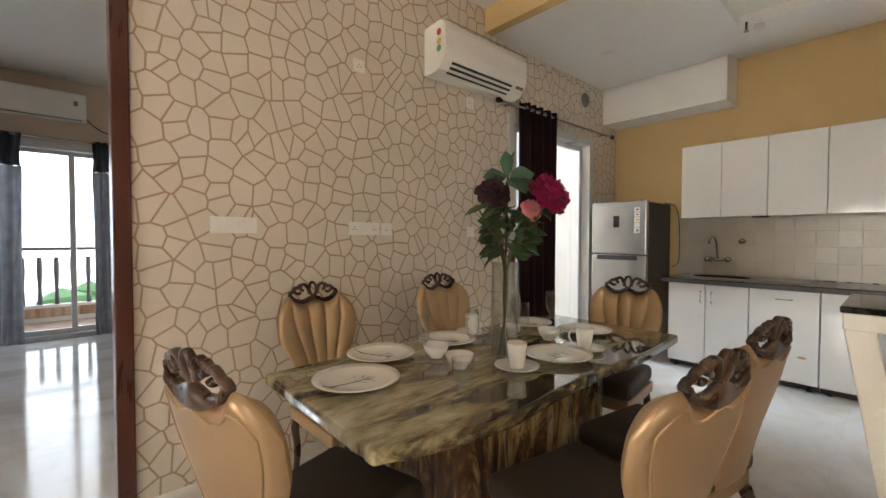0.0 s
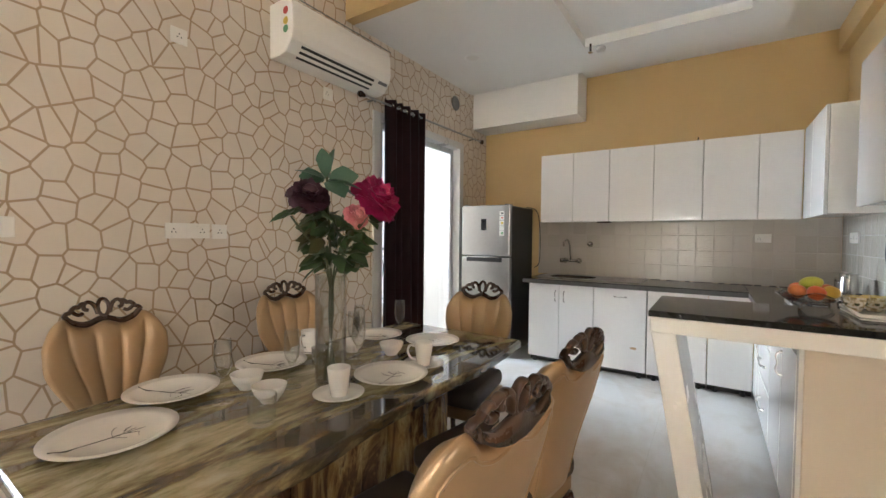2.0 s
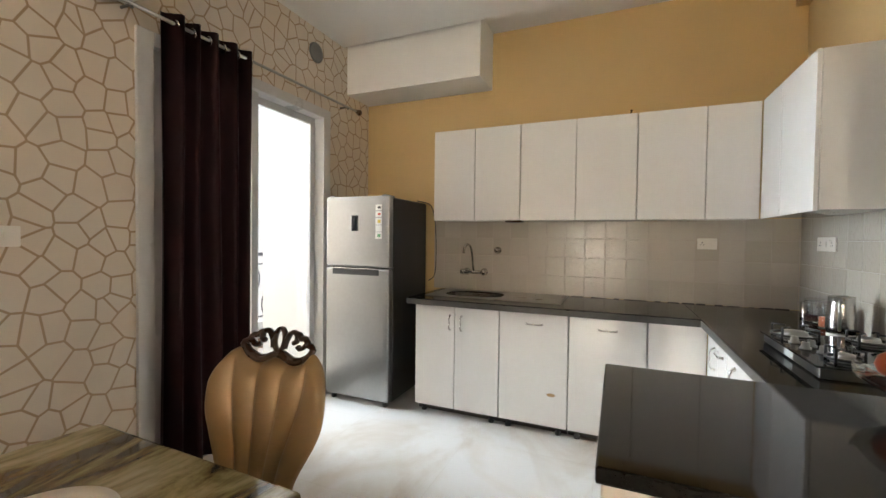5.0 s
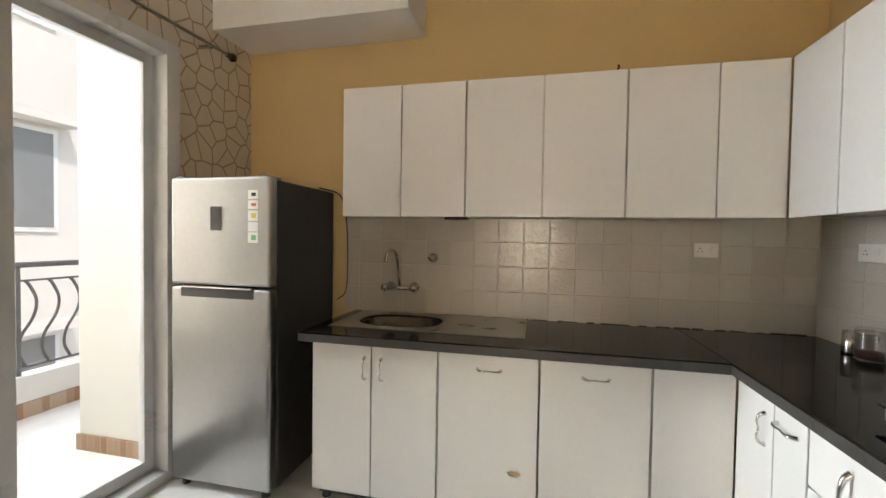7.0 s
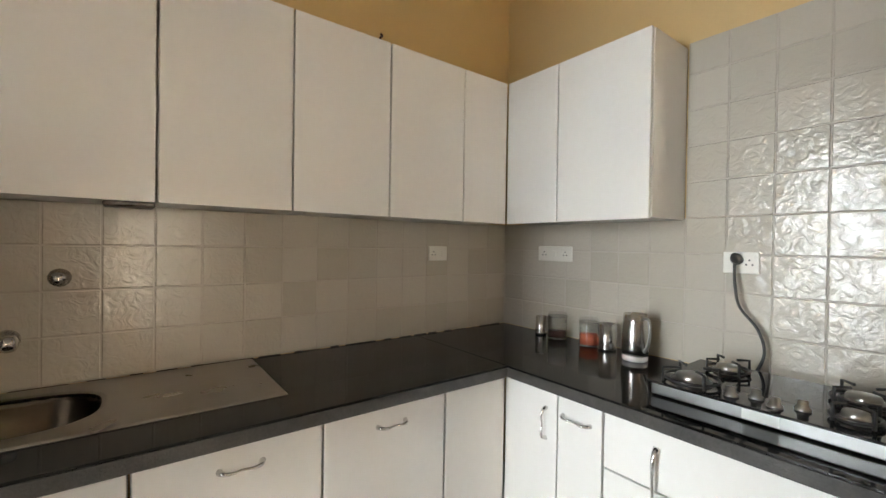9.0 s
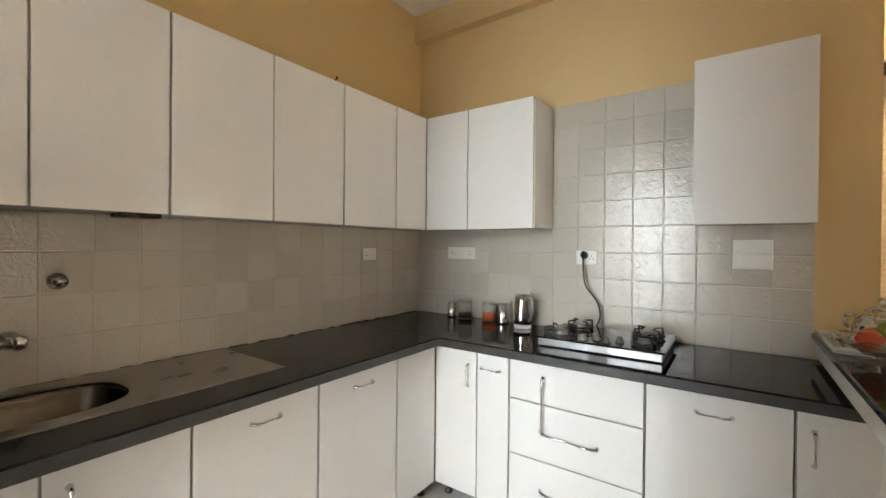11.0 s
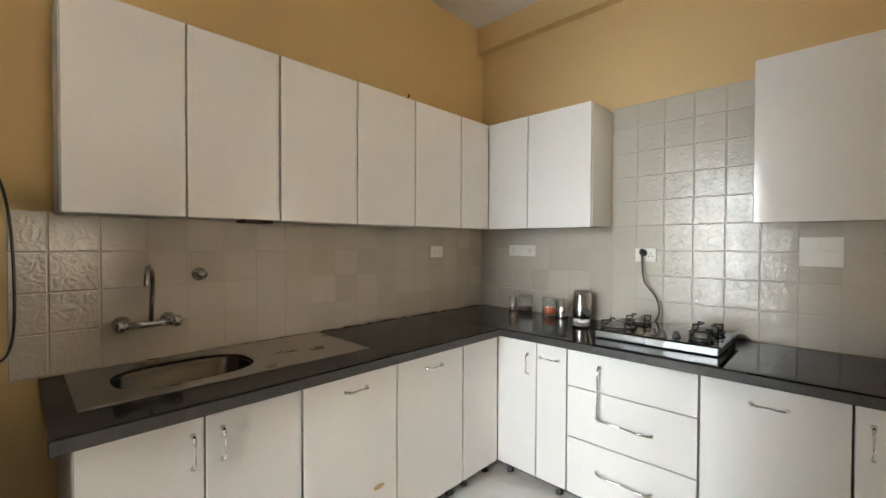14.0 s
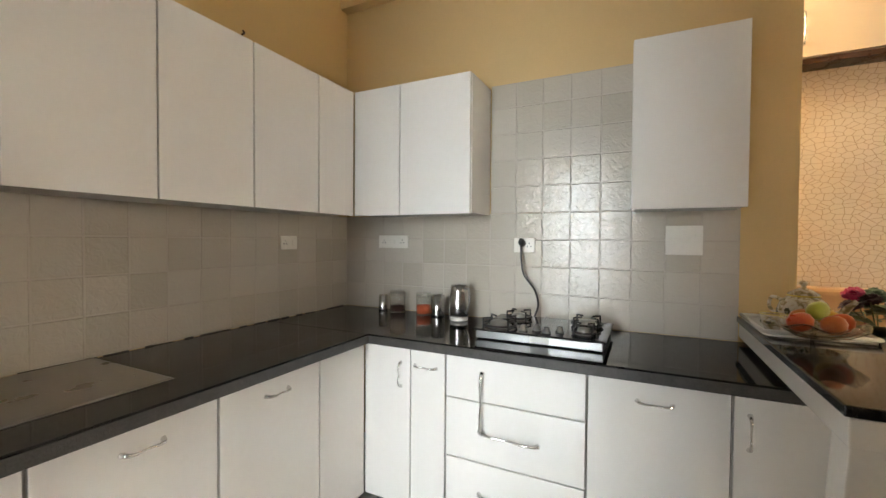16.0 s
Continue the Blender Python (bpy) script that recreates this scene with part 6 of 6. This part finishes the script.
def framed_window(root, x0, x1, z0, z1, m):
    """Frame and two panes in its own plane: x along the wall, z up, y through it."""
    mid = (x0 + x1) / 2
    wf = box(x0, x0 + 0.06, -0.05, 0.05, z0, z1, 0.004)
    box(x1 - 0.06, x1, -0.05, 0.05, z0, z1, 0.004, bm=wf)
    box(x0 + 0.06, x1 - 0.06, -0.05, 0.05, z1 - 0.06, z1, 0.004, bm=wf)
    box(x0 + 0.06, x1 - 0.06, -0.05, 0.05, z0, z0 + 0.06, 0.004, bm=wf)
    box(mid - 0.025, mid + 0.025, -0.04, 0.04, z0 + 0.06, z1 - 0.06, 0.004, bm=wf)
    part("window_frame", turned(wf, m), M_UPVC, root)
    for p0, p1 in ((x0 + 0.06, mid - 0.025), (mid + 0.025, x1 - 0.06)):
        p = part("pane", turned(box(p0, p1, -0.003, 0.003, z0 + 0.06, z1 - 0.06), m), M_PANE, root, "clear glass pane")
        p.visible_shadow = False


framed_window(wwin, 0.85, 1.60, 0.25, 1.95, pose(W - 0.1, 0, 0, 0, 0, 90))
# added window, never in view; the glow behind it brightens wallpaper and chair backs
swin = thing("window_2", "added unseen window that lets light onto the dining wall", "window", (-1.0, NICHE - 0.1, 0.75), kind="structure")
framed_window(swin, -2.2, 0.2, 0.75, 2.3, pose(0, NICHE - 0.1, 0))
structure("backdrop_south", box(-4.5, 2.5, -3.4, -3.35, -0.5, 4.2), M_SOUTHGLOW, "warm hazy sky outside")

# ---- side table with flowers behind the bar ----
side = thing("side_table", "small dark round pedestal table behind the bar", "table", (3.70, -0.58, 0))
part("tabletop", lathe([(0, 0.79), (0.16, 0.79), (0.17, 0.80), (0.17, 0.812), (0.16, 0.82), (0, 0.82)], 32, (3.70, -0.58, 0)), M_CARVED, side, "", True)
part("pedestal", lathe([(0, 0), (0.13, 0), (0.13, 0.02), (0.03, 0.06), (0.025, 0.4), (0.035, 0.7), (0.08, 0.789), (0, 0.789)], 24, (3.70, -0.58, 0)), M_CARVED, side, "", True)
posy = thing("flower_arrangement", "low arrangement of dark red, white and yellow flowers", "flowers", (3.70, -0.58, 0.821))
part("pot", lathe([(0, 0), (0.04, 0), (0.055, 0.06), (0.06, 0.12), (0.055, 0.12), (0.05, 0.06), (0, 0.02)], 24, (3.70, -0.58, 0.821)), M_CHINA, posy, "", True)
rp = random.Random(21)
for k, mt in enumerate((M_PLUM, M_PLUM, M_CHINA, M_YFRUIT, M_PLUM, M_LEAF3, M_MAGENTA)):
    an = 0.9 * k
    c = (3.70 + 0.10 * math.cos(an), -0.58 + 0.10 * math.sin(an), 1.03 + 0.08 * rp.random())
    part("stem", tube(smoothed([(3.70, -0.58, 0.86), (3.70 + 0.05 * math.cos(an), -0.58 + 0.05 * math.sin(an), 0.98), c], 4), 0.003, 5), M_STEM, posy, "", True)
    part("flower_head", bloom(c, 0.045, 8, 4, (0.5 * math.sin(an), 0.5 * math.cos(an), 0), 30 + k), mt, posy, "", True)
    for q in range(4):
        b2 = an + 1.3 * q
        part("leaf", leaf((3.70 + 0.05 * math.cos(an), -0.58 + 0.05 * math.sin(an), 0.98 + 0.02 * q), (math.cos(b2), math.sin(b2), 0.3), 0.09, 0.025, 0.2), M_LEAF, posy, "", True)

# ---- wall tiles ----
TS, TH = 0.15, 0.0075
tile_mesh = {}


def tile(parent, m, w, h):
    key = (round(w, 3), round(h, 3))
    if key not in tile_mesh:
        bm = box(-w / 2 + 0.0019, w / 2 - 0.0019, -h / 2 + 0.0019, h / 2 - 0.0019, 0, TH, 0)
        bmesh.ops.bevel(bm, geom=[e for e in bm.edges if e.verts[0].co.z > TH / 2 and e.verts[1].co.z > TH / 2], offset=0.0024, segments=1, affect="EDGES")
        me = bpy.data.meshes.new("tile")
        bm.to_mesh(me)
        bm.free()
        me.materials.append(M_TILE)
        tile_mesh[key] = me
    ob = new("tile", tile_mesh[key])
    ob.parent = parent
    ob.matrix_basis = m
    return ob


ROWS_Z = [(0.878, 1.036), (1.036, 1.186), (1.186, 1.336), (1.336, 1.486)]
grout_s = part("tiled_splashback", prism([(4.238, S + 0.0002), (E - 0.001, S + 0.0002), (E - 0.001, S + 0.0055), (4.238, S + 0.0055)], 0.8765, 1.486), M_GROUT, None, "pale grey embossed square wall tiles", kind="structure", category="wall tiles")
grout_h = part("tiled_hob_wall", box(4.688, 5.438, S + 0.0002, S + 0.0055, 1.487, 2.222), M_GROUT, None, "pale grey embossed square wall tiles", kind="structure", category="wall tiles")
grout_e = part("tiled_sink_wall", box(E - 0.0055, E - 0.0002, S + 0.008, 2.245, 0.8765, 1.486), M_GROUT, None, "pale grey embossed square wall tiles", kind="structure", category="wall tiles")
for z0, z1 in ROWS_Z:
    for k in range(15):
        x0 = 4.238 + k * TS
        tile(grout_s, pose(x0 + TS / 2, S, (z0 + z1) / 2, 90, 0, 180), TS, z1 - z0)
    for k in range(18):
        y0 = -0.410 + k * TS
        y1 = min(y0 + TS, 2.245)
        tile(grout_e, pose(E, (y0 + y1) / 2, (z0 + z1) / 2, 90, 0, -90), y1 - y0, z1 - z0)
for r in range(5):
    z0 = 1.486 + r * TS
    z1 = min(z0 + TS, 2.222)
    for k in range(5):
        tile(grout_h, pose(4.688 + (k + 0.5) * TS, S, (z0 + z1) / 2, 90, 0, 180), TS, z1 - z0)

# ---- added ceiling lamp, out of view, that brightens the recess ----
cl2 = thing("ceiling_lamp", "added unseen warm ceiling lamp that lights the recess wall", "lamp", (4.55, -1.1, TOP))
part("base", lathe([(0, 0), (0.15, 0), (0.15, -0.02), (0, -0.02)], 32, (4.55, -1.1, TOP - 0.001)), M_WHITE, cl2, "", True)
part("diffuser", lathe([(0.14, -0.0215), (0.14, -0.05), (0.11, -0.07), (0, -0.075)], 32, (4.55, -1.1, TOP - 0.001)), M_LAMPGLOW, cl2, "glowing warm diffuser", True)
